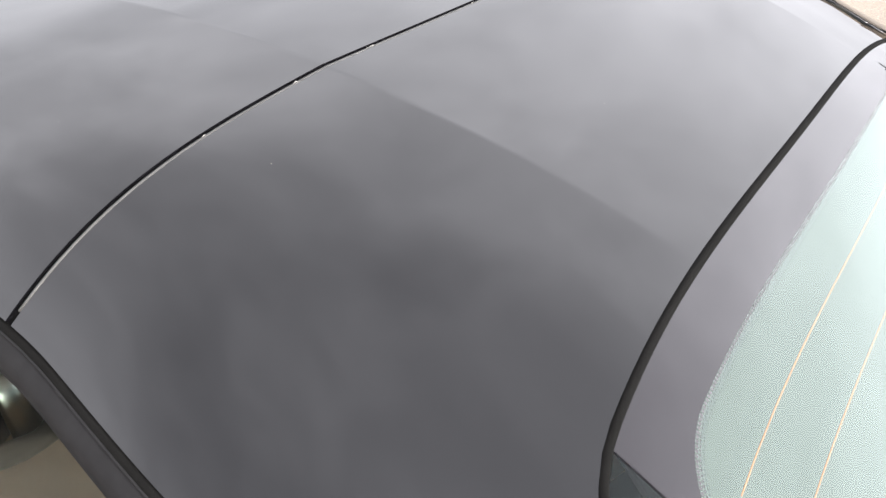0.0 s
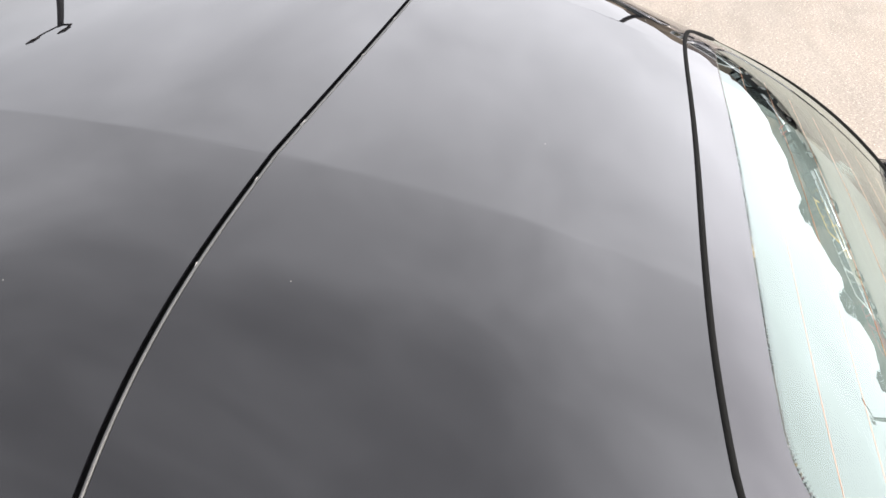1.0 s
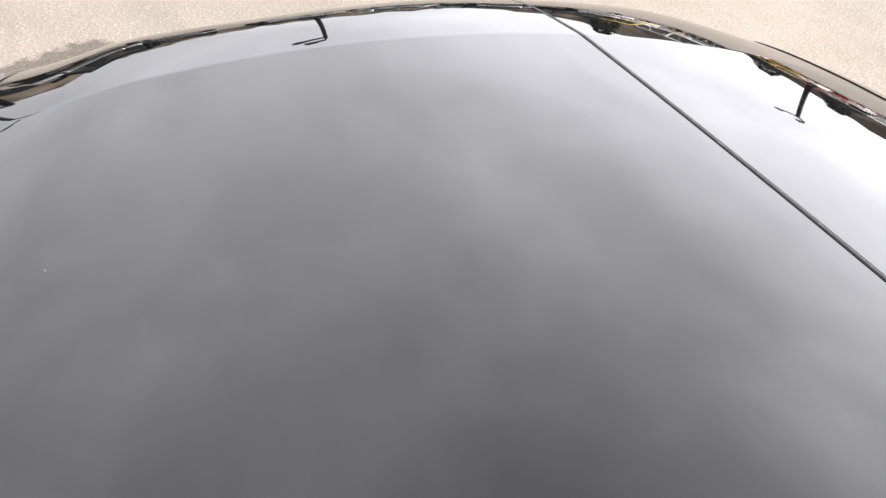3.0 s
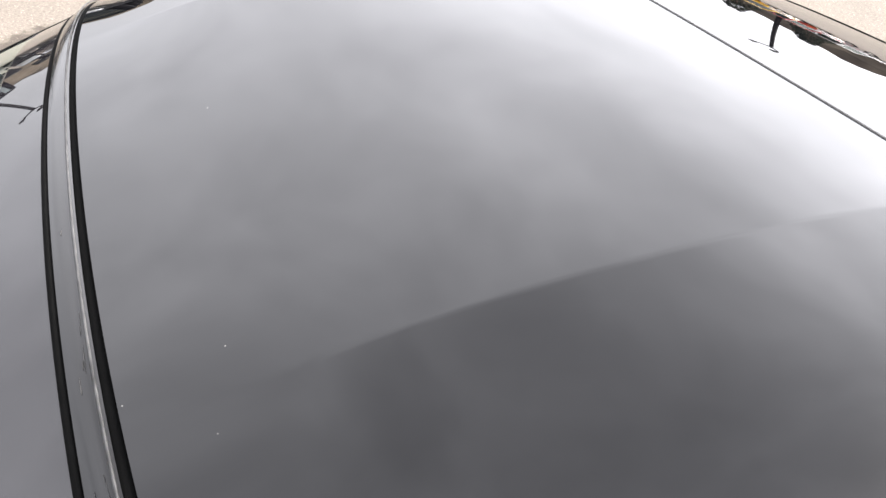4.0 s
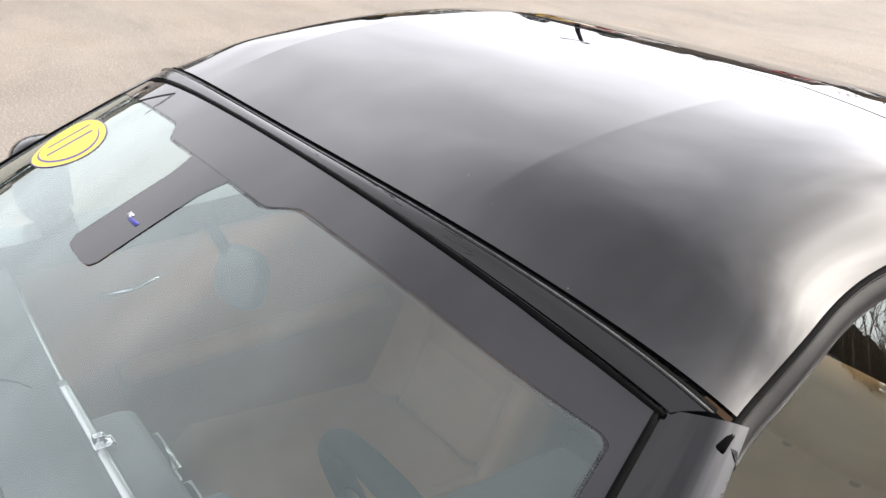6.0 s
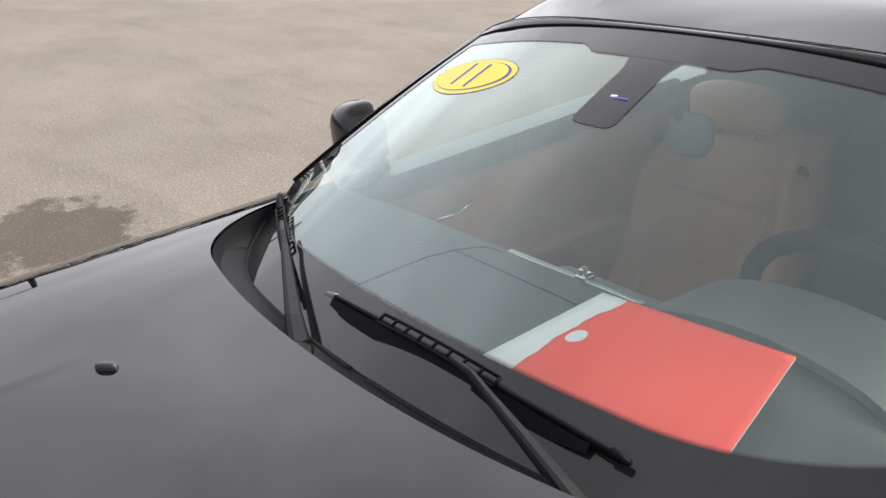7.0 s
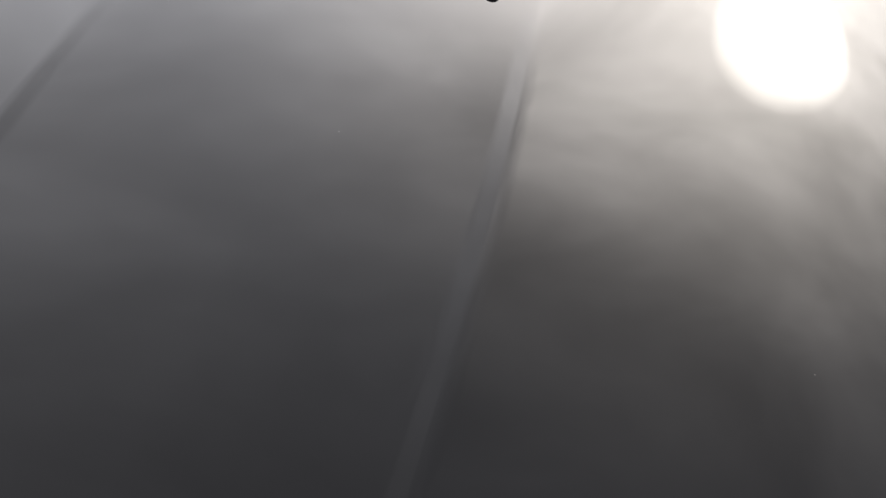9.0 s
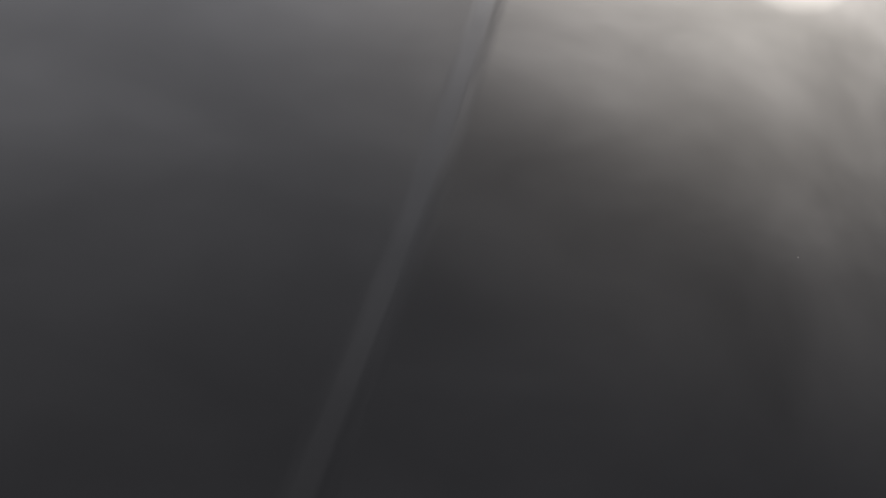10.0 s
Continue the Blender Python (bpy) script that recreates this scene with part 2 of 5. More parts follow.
def ground_material():
    """Worn pale asphalt: aggregate, broad stains, curved tyre marks."""
    m = material("asphalt", (0.42, 0.36, 0.30), 0.9, bump=0.6, bump_scale=130)
    n, l = m.node_tree.nodes, m.node_tree.links
    b = n["Principled BSDF"]
    co = n.new("ShaderNodeTexCoord")

    def noise_tex(scale, detail, rough=0.55, dist=0.0, stretch=None):
        t = n.new("ShaderNodeTexNoise")
        t.inputs["Scale"].default_value = scale
        t.inputs["Detail"].default_value = detail
        t.inputs["Roughness"].default_value = rough
        t.inputs["Distortion"].default_value = dist
        if stretch:
            mp = n.new("ShaderNodeMapping")
            mp.inputs["Scale"].default_value = stretch[0]
            mp.inputs["Rotation"].default_value = (0, 0, stretch[1])
            l.new(co.outputs["Object"], mp.inputs["Vector"])
            l.new(mp.outputs["Vector"], t.inputs["Vector"])
        else:
            l.new(co.outputs["Object"], t.inputs["Vector"])
        return t.outputs["Fac"]

    def ramp_of(fac, lo, hi, c0, c1):
        r = n.new("ShaderNodeValToRGB")
        r.color_ramp.elements[0].position, r.color_ramp.elements[1].position = lo, hi
        r.color_ramp.elements[0].color, r.color_ramp.elements[1].color = (*c0, 1), (*c1, 1)
        l.new(fac, r.inputs["Fac"])
        return r.outputs["Color"]

    def times(a, c, k=1.0):
        x = n.new("ShaderNodeMixRGB")
        x.blend_type = "MULTIPLY"
        x.inputs["Fac"].default_value = k
        l.new(a, x.inputs[1])
        l.new(c, x.inputs[2])
        return x.outputs["Color"]

    base = ramp_of(noise_tex(0.9, 8), 0.3, 0.7, (0.285, 0.246, 0.206), (0.335, 0.295, 0.254))
    grit = ramp_of(noise_tex(70, 3, 0.7), 0.32, 0.66, (0.58, 0.56, 0.54), (1.06, 1.06, 1.06))
    fine = ramp_of(noise_tex(260, 2, 0.7), 0.35, 0.62, (0.80, 0.78, 0.76), (1.0, 1.0, 1.0))
    marks = ramp_of(noise_tex(1.3, 6, 0.6, 1.2, ((0.6, 1.7, 1), 0.5)), 0.36, 0.50, (0.80, 0.78, 0.77), (1, 1, 1))
    marks2 = ramp_of(noise_tex(0.8, 5, 0.6, 1.6, ((0.55, 1.5, 1), -0.35)), 0.38, 0.48, (0.86, 0.84, 0.83), (1, 1, 1))
    pits = n.new("ShaderNodeTexVoronoi")
    pits.inputs["Scale"].default_value = 9
    l.new(co.outputs["Object"], pits.inputs["Vector"])
    pit = ramp_of(pits.outputs["Distance"], 0.03, 0.08, (0.55, 0.5, 0.47), (1, 1, 1))
    # oil stain
    mp = n.new("ShaderNodeMapping")
    mp.inputs["Scale"].default_value = (0.5, 0.70, 0.5)
    mp.inputs["Location"].default_value = (-1.71, -0.14, 0)
    l.new(co.outputs["Object"], mp.inputs["Vector"])
    ln = n.new("ShaderNodeVectorMath")
    ln.operation = "LENGTH"
    l.new(mp.outputs["Vector"], ln.inputs[0])
    ad = n.new("ShaderNodeMath")
    ad.operation = "MULTIPLY_ADD"
    ad.inputs[1].default_value = 0.6
    l.new(noise_tex(5, 6, 0.65), ad.inputs[0])
    l.new(ln.outputs["Value"], ad.inputs[2])
    stain = ramp_of(ad.outputs["Value"], 0.50, 0.57, (0.42, 0.40, 0.38), (1, 1, 1))
    # broad soft patches, greyer and darker than the rest, drawn out by traffic
    worn = ramp_of(noise_tex(0.55, 7, 0.6, 0.8, ((0.7, 1.6, 1), 0.9)), 0.40, 0.58, (0.88, 0.90, 0.92), (1, 1, 1))
    c = times(base, grit)
    c = times(c, worn)
    c = times(c, fine)
    c = times(c, marks, 0.4)
    c = times(c, marks2, 0.4)
    c = times(c, pit, 0.5)
    # pale chips in the surface
    chips = n.new("ShaderNodeTexVoronoi")
    chips.inputs["Scale"].default_value = 60
    l.new(co.outputs["Object"], chips.inputs["Vector"])
    chip = n.new("ShaderNodeMath")
    chip.operation = "LESS_THAN"
    chip.inputs[1].default_value = 0.20
    l.new(chips.outputs["Distance"], chip.inputs[0])
    cm = n.new("ShaderNodeMath")
    cm.operation = "MULTIPLY"
    l.new(chip.outputs["Value"], cm.inputs[0])
    cs = n.new("ShaderNodeSeparateColor")
    l.new(chips.outputs["Color"], cs.inputs["Color"])
    l.new(cs.outputs["Red"], cm.inputs[1])
    cx = n.new("ShaderNodeMixRGB")
    cx.inputs[2].default_value = (0.50, 0.46, 0.41, 1)
    l.new(cm.outputs["Value"], cx.inputs["Fac"])
    l.new(c, cx.inputs[1])
    c = cx.outputs["Color"]
    c = times(c, stain)
    l.new(c, b.inputs["Base Color"])
    return m


# ---- mesh helpers ----
def mesh_of(name, bm, mats, smooth=True):
    me = bpy.data.meshes.new(name)
    bmesh.ops.recalc_face_normals(bm, faces=bm.faces)
    bm.to_mesh(me)
    bm.free()
    for m in (mats if isinstance(mats, (list, tuple)) else [mats]):
        me.materials.append(m)
    if smooth:
        me.polygons.foreach_set("use_smooth", [True] * len(me.polygons))
    return me


def part(name, bm, mat, parent, label="", smooth=True, thick=0.0, offset=-1.0, flat_edges=False):
    ob = new(name, mesh_of(name, bm, mat, smooth))
    ob.parent = parent
    if label:
        tagged(ob, label)
    if thick:
        s = ob.modifiers.new("thickness", "SOLIDIFY")
        s.thickness, s.offset = thick, offset
        flat_edges = smooth
    if flat_edges:
        e = ob.modifiers.new("edges", "EDGE_SPLIT")
        e.split_angle = radians(50)
    return ob


def thing(name, label, category, group="", kind="", at=(0, 0, 0)):
    ob = tagged(new(name), label, category, group, kind)
    ob.location = at
    return ob


def sheet(fn, nu, nv, bm=None, up=True):
    """A grid of fn(u, v), u and v from 0 to 1."""
    bm = bm or bmesh.new()
    g = [[bm.verts.new(fn(i / nu, j / nv)) for j in range(nv + 1)] for i in range(nu + 1)]
    for i in range(nu):
        for j in range(nv):
            bm.faces.new((g[i][j], g[i + 1][j], g[i + 1][j + 1], g[i][j + 1]))
    return bm


def slab(fn, nu, nv, depth):
    """A closed shell: fn(u, v) on top, the same depth lower beneath."""
    bm = bmesh.new()
    dv = Vector(depth) if not isinstance(depth, (int, float)) else Vector((0, 0, -depth))
    a = [[bm.verts.new(fn(i / nu, j / nv)) for j in range(nv + 1)] for i in range(nu + 1)]
    c = [[bm.verts.new(Vector(fn(i / nu, j / nv)) + dv) for j in range(nv + 1)] for i in range(nu + 1)]
    for i in range(nu):
        for j in range(nv):
            bm.faces.new((a[i][j], a[i + 1][j], a[i + 1][j + 1], a[i][j + 1]))
            bm.faces.new((c[i][j], c[i][j + 1], c[i + 1][j + 1], c[i + 1][j]))
    for i in range(nu):
        bm.faces.new((a[i][0], c[i][0], c[i + 1][0], a[i + 1][0]))
        bm.faces.new((a[i][nv], a[i + 1][nv], c[i + 1][nv], c[i][nv]))
    for j in range(nv):
        bm.faces.new((a[0][j], a[0][j + 1], c[0][j + 1], c[0][j]))
        bm.faces.new((a[nu][j], c[nu][j], c[nu][j + 1], a[nu][j + 1]))
    return bm


def box(x0, x1, y0, y1, z0, z1, bevel=0.0, seg=2, bm=None):
    bm = bm or bmesh.new()
    old = set(bm.verts)
    v = [bm.verts.new((x, y, z)) for x in (x0, x1) for y in (y0, y1) for z in (z0, z1)]
    fs = [bm.faces.new([v[i] for i in q]) for q in ((0, 1, 3, 2), (4, 6, 7, 5), (0, 4, 5, 1), (2, 3, 7, 6), (0, 2, 6, 4), (1, 5, 7, 3))]
    if bevel:
        es = list({e for f in fs for e in f.edges})
        bmesh.ops.bevel(bm, geom=es, offset=bevel, segments=seg, profile=0.5, affect="EDGES")
    return bm


def tube(points, radius, seg=8, bm=None, closed=False, flat=1.0, cap=True):
    """A round bar along points; radius may be one number or one per point; flat squeezes it along z."""
    bm = bm or bmesh.new()
    pts = [Vector(p) for p in points]
    rad = radius if isinstance(radius, (list, tuple)) else [radius] * len(pts)
    rings = []
    n = len(pts)
    for i, p in enumerate(pts):
        a = pts[(i - 1) % n] if closed else pts[max(i - 1, 0)]
        c = pts[(i + 1) % n] if closed else pts[min(i + 1, n - 1)]
        d = (c - a).normalized()
        s = d.cross(Vector((0, 0, 1)))
        s = s.normalized() if s.length > 1e-4 else Vector((1, 0, 0))
        t = s.cross(d)
        rings.append([bm.verts.new(p + s * math.cos(k * math.tau / seg) * rad[i] + t * math.sin(k * math.tau / seg) * rad[i] * flat) for k in range(seg)])
    for i in range(n if closed else n - 1):
        r0, r1 = rings[i], rings[(i + 1) % n]
        for k in range(seg):
            bm.faces.new((r0[k], r0[(k + 1) % seg], r1[(k + 1) % seg], r1[k]))
    if cap and not closed:
        bm.faces.new(rings[0][::-1])
        bm.faces.new(rings[-1])
    return bm


def smooth01(a, b, v):
    k = min(1.0, max(0.0, (v - a) / (b - a)))
    return k * k * (3 - 2 * k)


def lerp(a, b, k):
    return a + (b - a) * k


def move(bm, m):
    bmesh.ops.transform(bm, matrix=m, verts=bm.verts)
    return bm


# ---- the ground ----
def build_ground():
    bm = bmesh.new()
    r = [0, 6, 14, 40, 160, 700, 2500]
    seg = 48
    rings = [[bm.verts.new((0, 0, 0))]] + [[bm.verts.new((q * math.cos(k * math.tau / seg), q * math.sin(k * math.tau / seg), 0)) for k in range(seg)] for q in r[1:]]
    for k in range(seg):
        bm.faces.new((rings[0][0], rings[1][k], rings[1][(k + 1) % seg]))
        for i in range(1, len(r) - 1):
            bm.faces.new((rings[i][k], rings[i + 1][k], rings[i + 1][(k + 1) % seg], rings[i][(k + 1) % seg]))
    g = new("ground", mesh_of("ground", bm, ground_material(), False))
    tagged(g, "pale worn asphalt of a car park with tyre marks", "ground", kind="structure")


build_ground()

# ---- the roadster: its surfaces ----
def y_hdr(x):
    return -0.005 - 0.089 * x**2 - 0.209 * x**4


def y_glass_top(x):
    return 0.015 - 0.100 * x**2 - 0.098 * x**4


def z_glass_top(x):
    return 1.229 - 0.142 * x**2 - 0.201 * x**4


def y_seam(x):
    return -0.555 + 0.033 * x**2 - 0.095 * x**4


def y_rear(x):
    k = max(0.0, abs(x) - 0.42) / 0.08
    return -0.852 + 0.048 * x**2 - 0.665 * x**4 - 0.025 * k * k


def rail(y):
    """Half width and height of the roof's edge along the side glass."""
    d = y + 0.557
    a, b = max(0.0, -0.40 - d), max(0.0, -0.42 - d)
    wide = 0.013 * smooth01(-0.60, -0.45, y) * (1 - smooth01(-0.20, -0.05, y))
    wide += 0.014 * smooth01(-0.45, -0.70, y) - 0.013 * math.exp(-(((y + 0.28) / 0.13) ** 2))
    low = 0.020 * smooth01(0.03, -0.13, y)
    return 0.555 + wide - 0.113 * d + 0.193 * d * d + 0.359 * d**3 + 1.2 * a * a, 1.232 - low + 0.086 * d - 0.367 * d * d - 0.07 * d**3 - 0.8 * b * b


def x_crease(y):
    """Half width of the roof's flat middle, between its two creases."""
    d = y + 0.555
    return 0.279 + 0.041 * d - 0.0695 * d * d


def z_roof(x, y):
    d = y + 0.555
    zc = 1.286 + 0.09 * d - 0.345 * d * d + 0.018 * d**3 - 0.62 * max(0.0, -0.30 - d) ** 2
    xr, zr = rail(y)
    t = min(1.05, abs(x) / xr)
    soft_g = 0.32 * t * t + 0.68 * t**4
    xk = x_crease(y)
    tk = xk / xr
    if t < tk:
        hard_g = 0.021 * (t / tk) ** 2
    else:
        a = (t - tk) / (1 - tk)
        hard_g = 0.021 + 0.32 * a + 0.06 * a * a + 0.599 * a**3.9
    w = smooth01(-0.02, -0.16, y) * (1 - smooth01(-0.72, -0.88, y))
    return zc - (zc - zr) * ((1 - w) * soft_g + w * hard_g)


def y_cowl(x):
    return 0.726 - 0.260 * x**2 - 0.116 * x**4


def z_hood(x, y):
    d = y - 0.72
    zc = 0.935 - 0.015 * d - 0.040 * d * abs(d) - 0.30 * max(0.0, y - 1.78) ** 2
    ax = abs(x)
    z = zc - (0.085 + 0.02 * max(0, d)) * (ax / 0.8) ** 6
    e = y - 1.1
    xc = 0.2469 - 0.0491 * e - 0.0908 * e * e
    w = smooth01(0.86, 1.30, y)
    # the middle rises to the crease, slowly and then in a narrow flank; outside it falls away at once
    if ax < xc:
        ridge = 0.0016 * max(0.0, 1 - (xc - ax) / 0.018) + 0.0056 * math.exp(-(xc - ax) / 0.10)
    else:
        ridge = 0.0072 * math.exp(-(ax - xc) / 0.15)
    return z + ridge * w


def y_nose(x):
    return 2.10 - 0.30 * x**2 - 0.35 * x**4


car = thing("roadster", "black two-seat roadster with a folding hard top, tan interior", "car")


def roof_cols(y):
    """x of the columns at y: fine beside the creases."""
    xr = rail(y)[0]
    xk = x_crease(y)
    half = [xk * i / 12 for i in range(12)] + [xk - 0.010, xk - 0.003, xk, xk + 0.003, xk + 0.010] + [xk + 0.010 + (xr - xk - 0.010) * (1 - (1 - i / 22) ** 1.5) for i in range(1, 23)]
    return [-v for v in half[::-1]][:-1] + half


def roof_panel(name, y0, y1, rows, label, cols=roof_cols, drop=0.0):
    """Roof skin between the cross lines y0(x) and y1(x)."""
    bm = bmesh.new()
    g = []
    for j in range(rows + 1):
        k = j / rows
        ym = lerp(y0(0), y1(0), k)
        row = []
        for x in cols(ym):
            y = lerp(y0(x), y1(x), k)
            xr, xe = rail(ym)[0], rail(y)[0]
            if cols is roof_cols and abs(x) > 0.40:
                # follow the roof's edge where the panel's ends curve
                x = math.copysign(0.40 + (abs(x) - 0.40) * (xe - 0.40) / (xr - 0.40), x)
            row.append(bm.verts.new((x, y, z_roof(x, y) - drop)))
        g.append(row)
    for a, c in zip(g, g[1:]):
        for i in range(len(a) - 1):
            bm.faces.new((a[i], a[i + 1], c[i + 1], c[i]))
    return bm


part("front_roof_panel", roof_panel("front_roof_panel", lambda x: y_hdr(x) - 0.004, lambda x: y_seam(x) + 0.0028, 40, ""), PAINT, car, thick=0.004)


# rear roof panel, and the narrow pillars beside the wrapped rear window
Y_BACK = -1.30


def y_rear_edge(x):
    return y_rear(min(abs(x), 0.50)) - 0.10 * max(0.0, abs(x) - 0.50)


def rear_edge(y):
    """Half width of the rear window."""
    return rail(y)[0] - 0.035


part("rear_roof_panel", roof_panel("rear", lambda x: y_seam(x) - 0.0028, y_rear_edge, 30, ""), PAINT, car, thick=0.004)
for s in (-1, 1):
    def rear_pillar(u, v, s=s):
        y = lerp(y_rear_edge(0.57) - 0.012, Y_BACK - 0.02, u)
        xr, zr = rail(y)
        x0 = rear_edge(y) + 0.004
        if v < 0.5:
            x = lerp(x0, xr, v * 2)
            return Vector((s * x, y, z_roof(x, y)))
        k = v * 2 - 1
        return Vector((s * (xr + 0.035 * k), y, zr - 0.05 * k - 0.02 * k * k))
    part("rear_pillar", sheet(rear_pillar, 30, 12), PAINT, car, thick=0.004)


# rubber in the roof joint
def strip(fn, n, width, mat, name, label="", lift=0.0, parent=None, thick=0.003):
    """A narrow band along fn(u), width metres wide in y."""
    def f(u, v):
        p = Vector(fn(u))
        return (p.x, p.y + (v - 0.5) * width, p.z + lift)
    return part(name, sheet(f, n, 1), mat, parent or car, label, thick=thick)


strip(lambda u: ((u * 2 - 1) * 0.57, y_seam((u * 2 - 1) * 0.57), z_roof((u * 2 - 1) * 0.57, y_seam((u * 2 - 1) * 0.57))), 70, 0.014, RUBBER, "roof_seal", "black rubber in the roof joint", lift=-0.004)
GREYRUBBER = material("grey_rubber", (0.045, 0.045, 0.045), 0.6, grain=0.3, scale=90)
part("seal_lip", tube([Vector((x, y_seam(x) - 0.0012, z_roof(x, y_seam(x)) - 0.0012)) for x in [-0.555 + 1.11 * i / 80 for i in range(81)]], 0.0013, 6), GREYRUBBER, car, "grey rubber lip in the roof joint")

# scuffs on the lip
PALESCUFF = material("scuffed_rubber", (0.20, 0.195, 0.19), 0.7, spec=0.2, grain=0.3, scale=300)
for x0, size in ((0.046, 0.010), (-0.067, 0.006), (-0.223, 0.012), (-0.314, 0.008), (0.182, 0.005), (-0.405, 0.005)):
    pts = [Vector((x, y_seam(x) - 0.0006, z_roof(x, y_seam(x)) - 0.0002 + 0.0004 * math.sin(900 * x))) for x in [x0 + size * (i / 4 - 0.5) for i in range(5)]]
    part("scuff", tube(pts, [0.0001, 0.0004, 0.0003, 0.0005, 0.0001], 5), PALESCUFF, car, "small pale scuff")


def rear_opening(n=60, side=26):
    """The outline of the rear window, over the top edge and down both sides."""
    top = [lerp(-0.565, 0.565, i / n) for i in range(n + 1)]
    pts = [(x, y_rear_edge(x), z_roof(x, y_rear_edge(x))) for x in top]
    left, right = [], []
    for i in range(1, side + 1):
        y = lerp(y_rear_edge(0.565), Y_BACK, i / side)
        x = rear_edge(y) + 0.002
        left.append((-x, y, z_roof(x, y)))
        right.append((x, y, z_roof(x, y)))
    return left[::-1] + pts + right


part("rear_window_seal", tube([(x, y - 0.002, z - 0.0035) for x, y, z in rear_opening()], [0.0026] * 26 + [0.0040] * 61 + [0.003] * 26, 8), RUBBER, car, "black rubber seal round the rear window")


def rear_glass(u, v):
    x = lerp(-1, 1, u)
    yy = lerp(y_rear_edge(x * 0.563) - 0.006, Y_BACK + 0.03 * x * x, v)
    xx = x * (rear_edge(yy) - 0.002)
    return Vector((xx, yy, z_roof(xx, yy) - 0.002))


rw = part("rear_window", sheet(rear_glass, 40, 24), REARG, car, "heated rear window with a dark printed border")
rw.visible_shadow = False


def rear_frit(u, v):
    """Printed border along the rear window's top and sides."""
    a = Vector(rear_glass(u, v))
    return (a.x, a.y, a.z + 0.0010)


def round_box(u0, u1, v0, v1, r, asp, n=60, dent=None):
    """Outline of a round-cornered box as (u, v), with the way out at each point; dent lowers the top edge."""
    pts = []
    rv = r * asp
    for (cu, cv, a0) in ((u0 + r, v0 + rv, math.pi), (u1 - r, v0 + rv, 1.5 * math.pi), (u1 - r, v1 - rv, 0.0), (u0 + r, v1 - rv, 0.5 * math.pi)):
        for k in range(11):
            a = a0 + k / 10 * math.pi / 2
            pts.append((cu + r * math.cos(a), cv + rv * math.sin(a)))
    out = []
    for i, p in enumerate(pts):
        q = pts[(i + 1) % len(pts)]
        m = max(1, int(math.hypot(q[0] - p[0], (q[1] - p[1]) / asp) * n * 2))
        for k in range(m):
            out.append((lerp(p[0], q[0], k / m), lerp(p[1], q[1], k / m)))
    if dent:
        out = [(u, v + dent(u) * smooth01(0.5, 0.3, (v - v0) / (v1 - v0))) for u, v in out]
    return out


def border_ring(fn, inner, steps=5):
    """Printed border: from an inner outline out to the pane's edge."""
    bm = bmesh.new()

    def outer(u, v):
        du, dv = u - 0.5, v - 0.5
        k = 0.5 / max(abs(du), abs(dv), 1e-6)
        return 0.5 + du * k, 0.5 + dv * k
    # outer point on the same side as the inner one
    rows = []
    for u, v in inner:
        ou, ov = u, v
        near_u, near_v = min(u, 1 - u), min(v, 1 - v)
        if near_u < 0.12 and near_v < 0.24:
            ou, ov = outer(0.5 + (u - 0.5), 0.5 + (v - 0.5))
        elif near_u < 0.12:
            ou = 0.0 if u < 0.5 else 1.0
        else:
            ov = 0.0 if v < 0.5 else 1.0
        rows.append([bm.verts.new(fn(lerp(u, ou, k / steps), lerp(v, ov, k / steps))) for k in range(steps + 1)])
    n = len(rows)
    for i in range(n):
        a, c = rows[i], rows[(i + 1) % n]
        for k in range(steps):
            bm.faces.new((a[k], a[k + 1], c[k + 1], c[k]))
    return bm


def border_dots(fn, inner, pitch, rows=3):
    """Rows of dots, smaller inwards, along the printed border's inner edge."""
    bm = bmesh.new()
    pts = [Vector(fn(u, v)) for u, v in inner]
    mid = sum(pts, Vector()) / len(pts)
    n = len(pts)
    carry = 0.0
    for i in range(n):
        a, c = pts[i], pts[(i + 1) % n]
        d = c - a
        L = d.length
        if L < 1e-6:
            continue
        d /= L
        inward = (mid - a)
        inward = (inward - d * inward.dot(d)).normalized()
        s = carry
        while s < L:
            for r in range(rows):
                q = a + d * (s + (pitch / 2 if r % 2 else 0)) + inward * (pitch * 0.45 + r * pitch * 0.8)
                rad = pitch * (0.42, 0.33, 0.23)[r]
                vs = [bm.verts.new(q + (d * math.cos(k * math.tau / 6) + inward * math.sin(k * math.tau / 6)) * rad) for k in range(6)]
                bm.faces.new(vs)
            s += pitch
        carry = s - L
    return bm


rear_in = round_box(0.125, 0.875, 0.086, 0.93, 0.06, 1.8)
part("printed_border", border_ring(rear_frit, rear_in), FRIT, rw, "dark printed border")
part("border_dots", border_dots(rear_frit, rear_in, 0.0032), FRIT, rw, "fine printed dots", smooth=False)
for i in range(9):
    v = 0.17 + 0.085 * i
    pts = [Vector(rear_glass(0.16 + 0.66 * k / 30, v)) - Vector((0, 0, 0.004)) for k in range(31)]
    part("heating_wire", tube(pts, 0.0004, 4), material("heating_wire", (0.55, 0.22, 0.10), 0.5) if i == 0 else bpy.data.materials["heating_wire"], rw, "thin orange heating wire")

# windscreen
def y_glass_low(x):
    return y_cowl(x) - 0.050 - 0.154 * (max(0.0, abs(x) - 0.36) / 0.324) ** 2


def z_glass_low(x):
    return 0.899 - 0.06 * x * x + 0.054 * (max(0.0, abs(x) - 0.36) / 0.324) ** 3


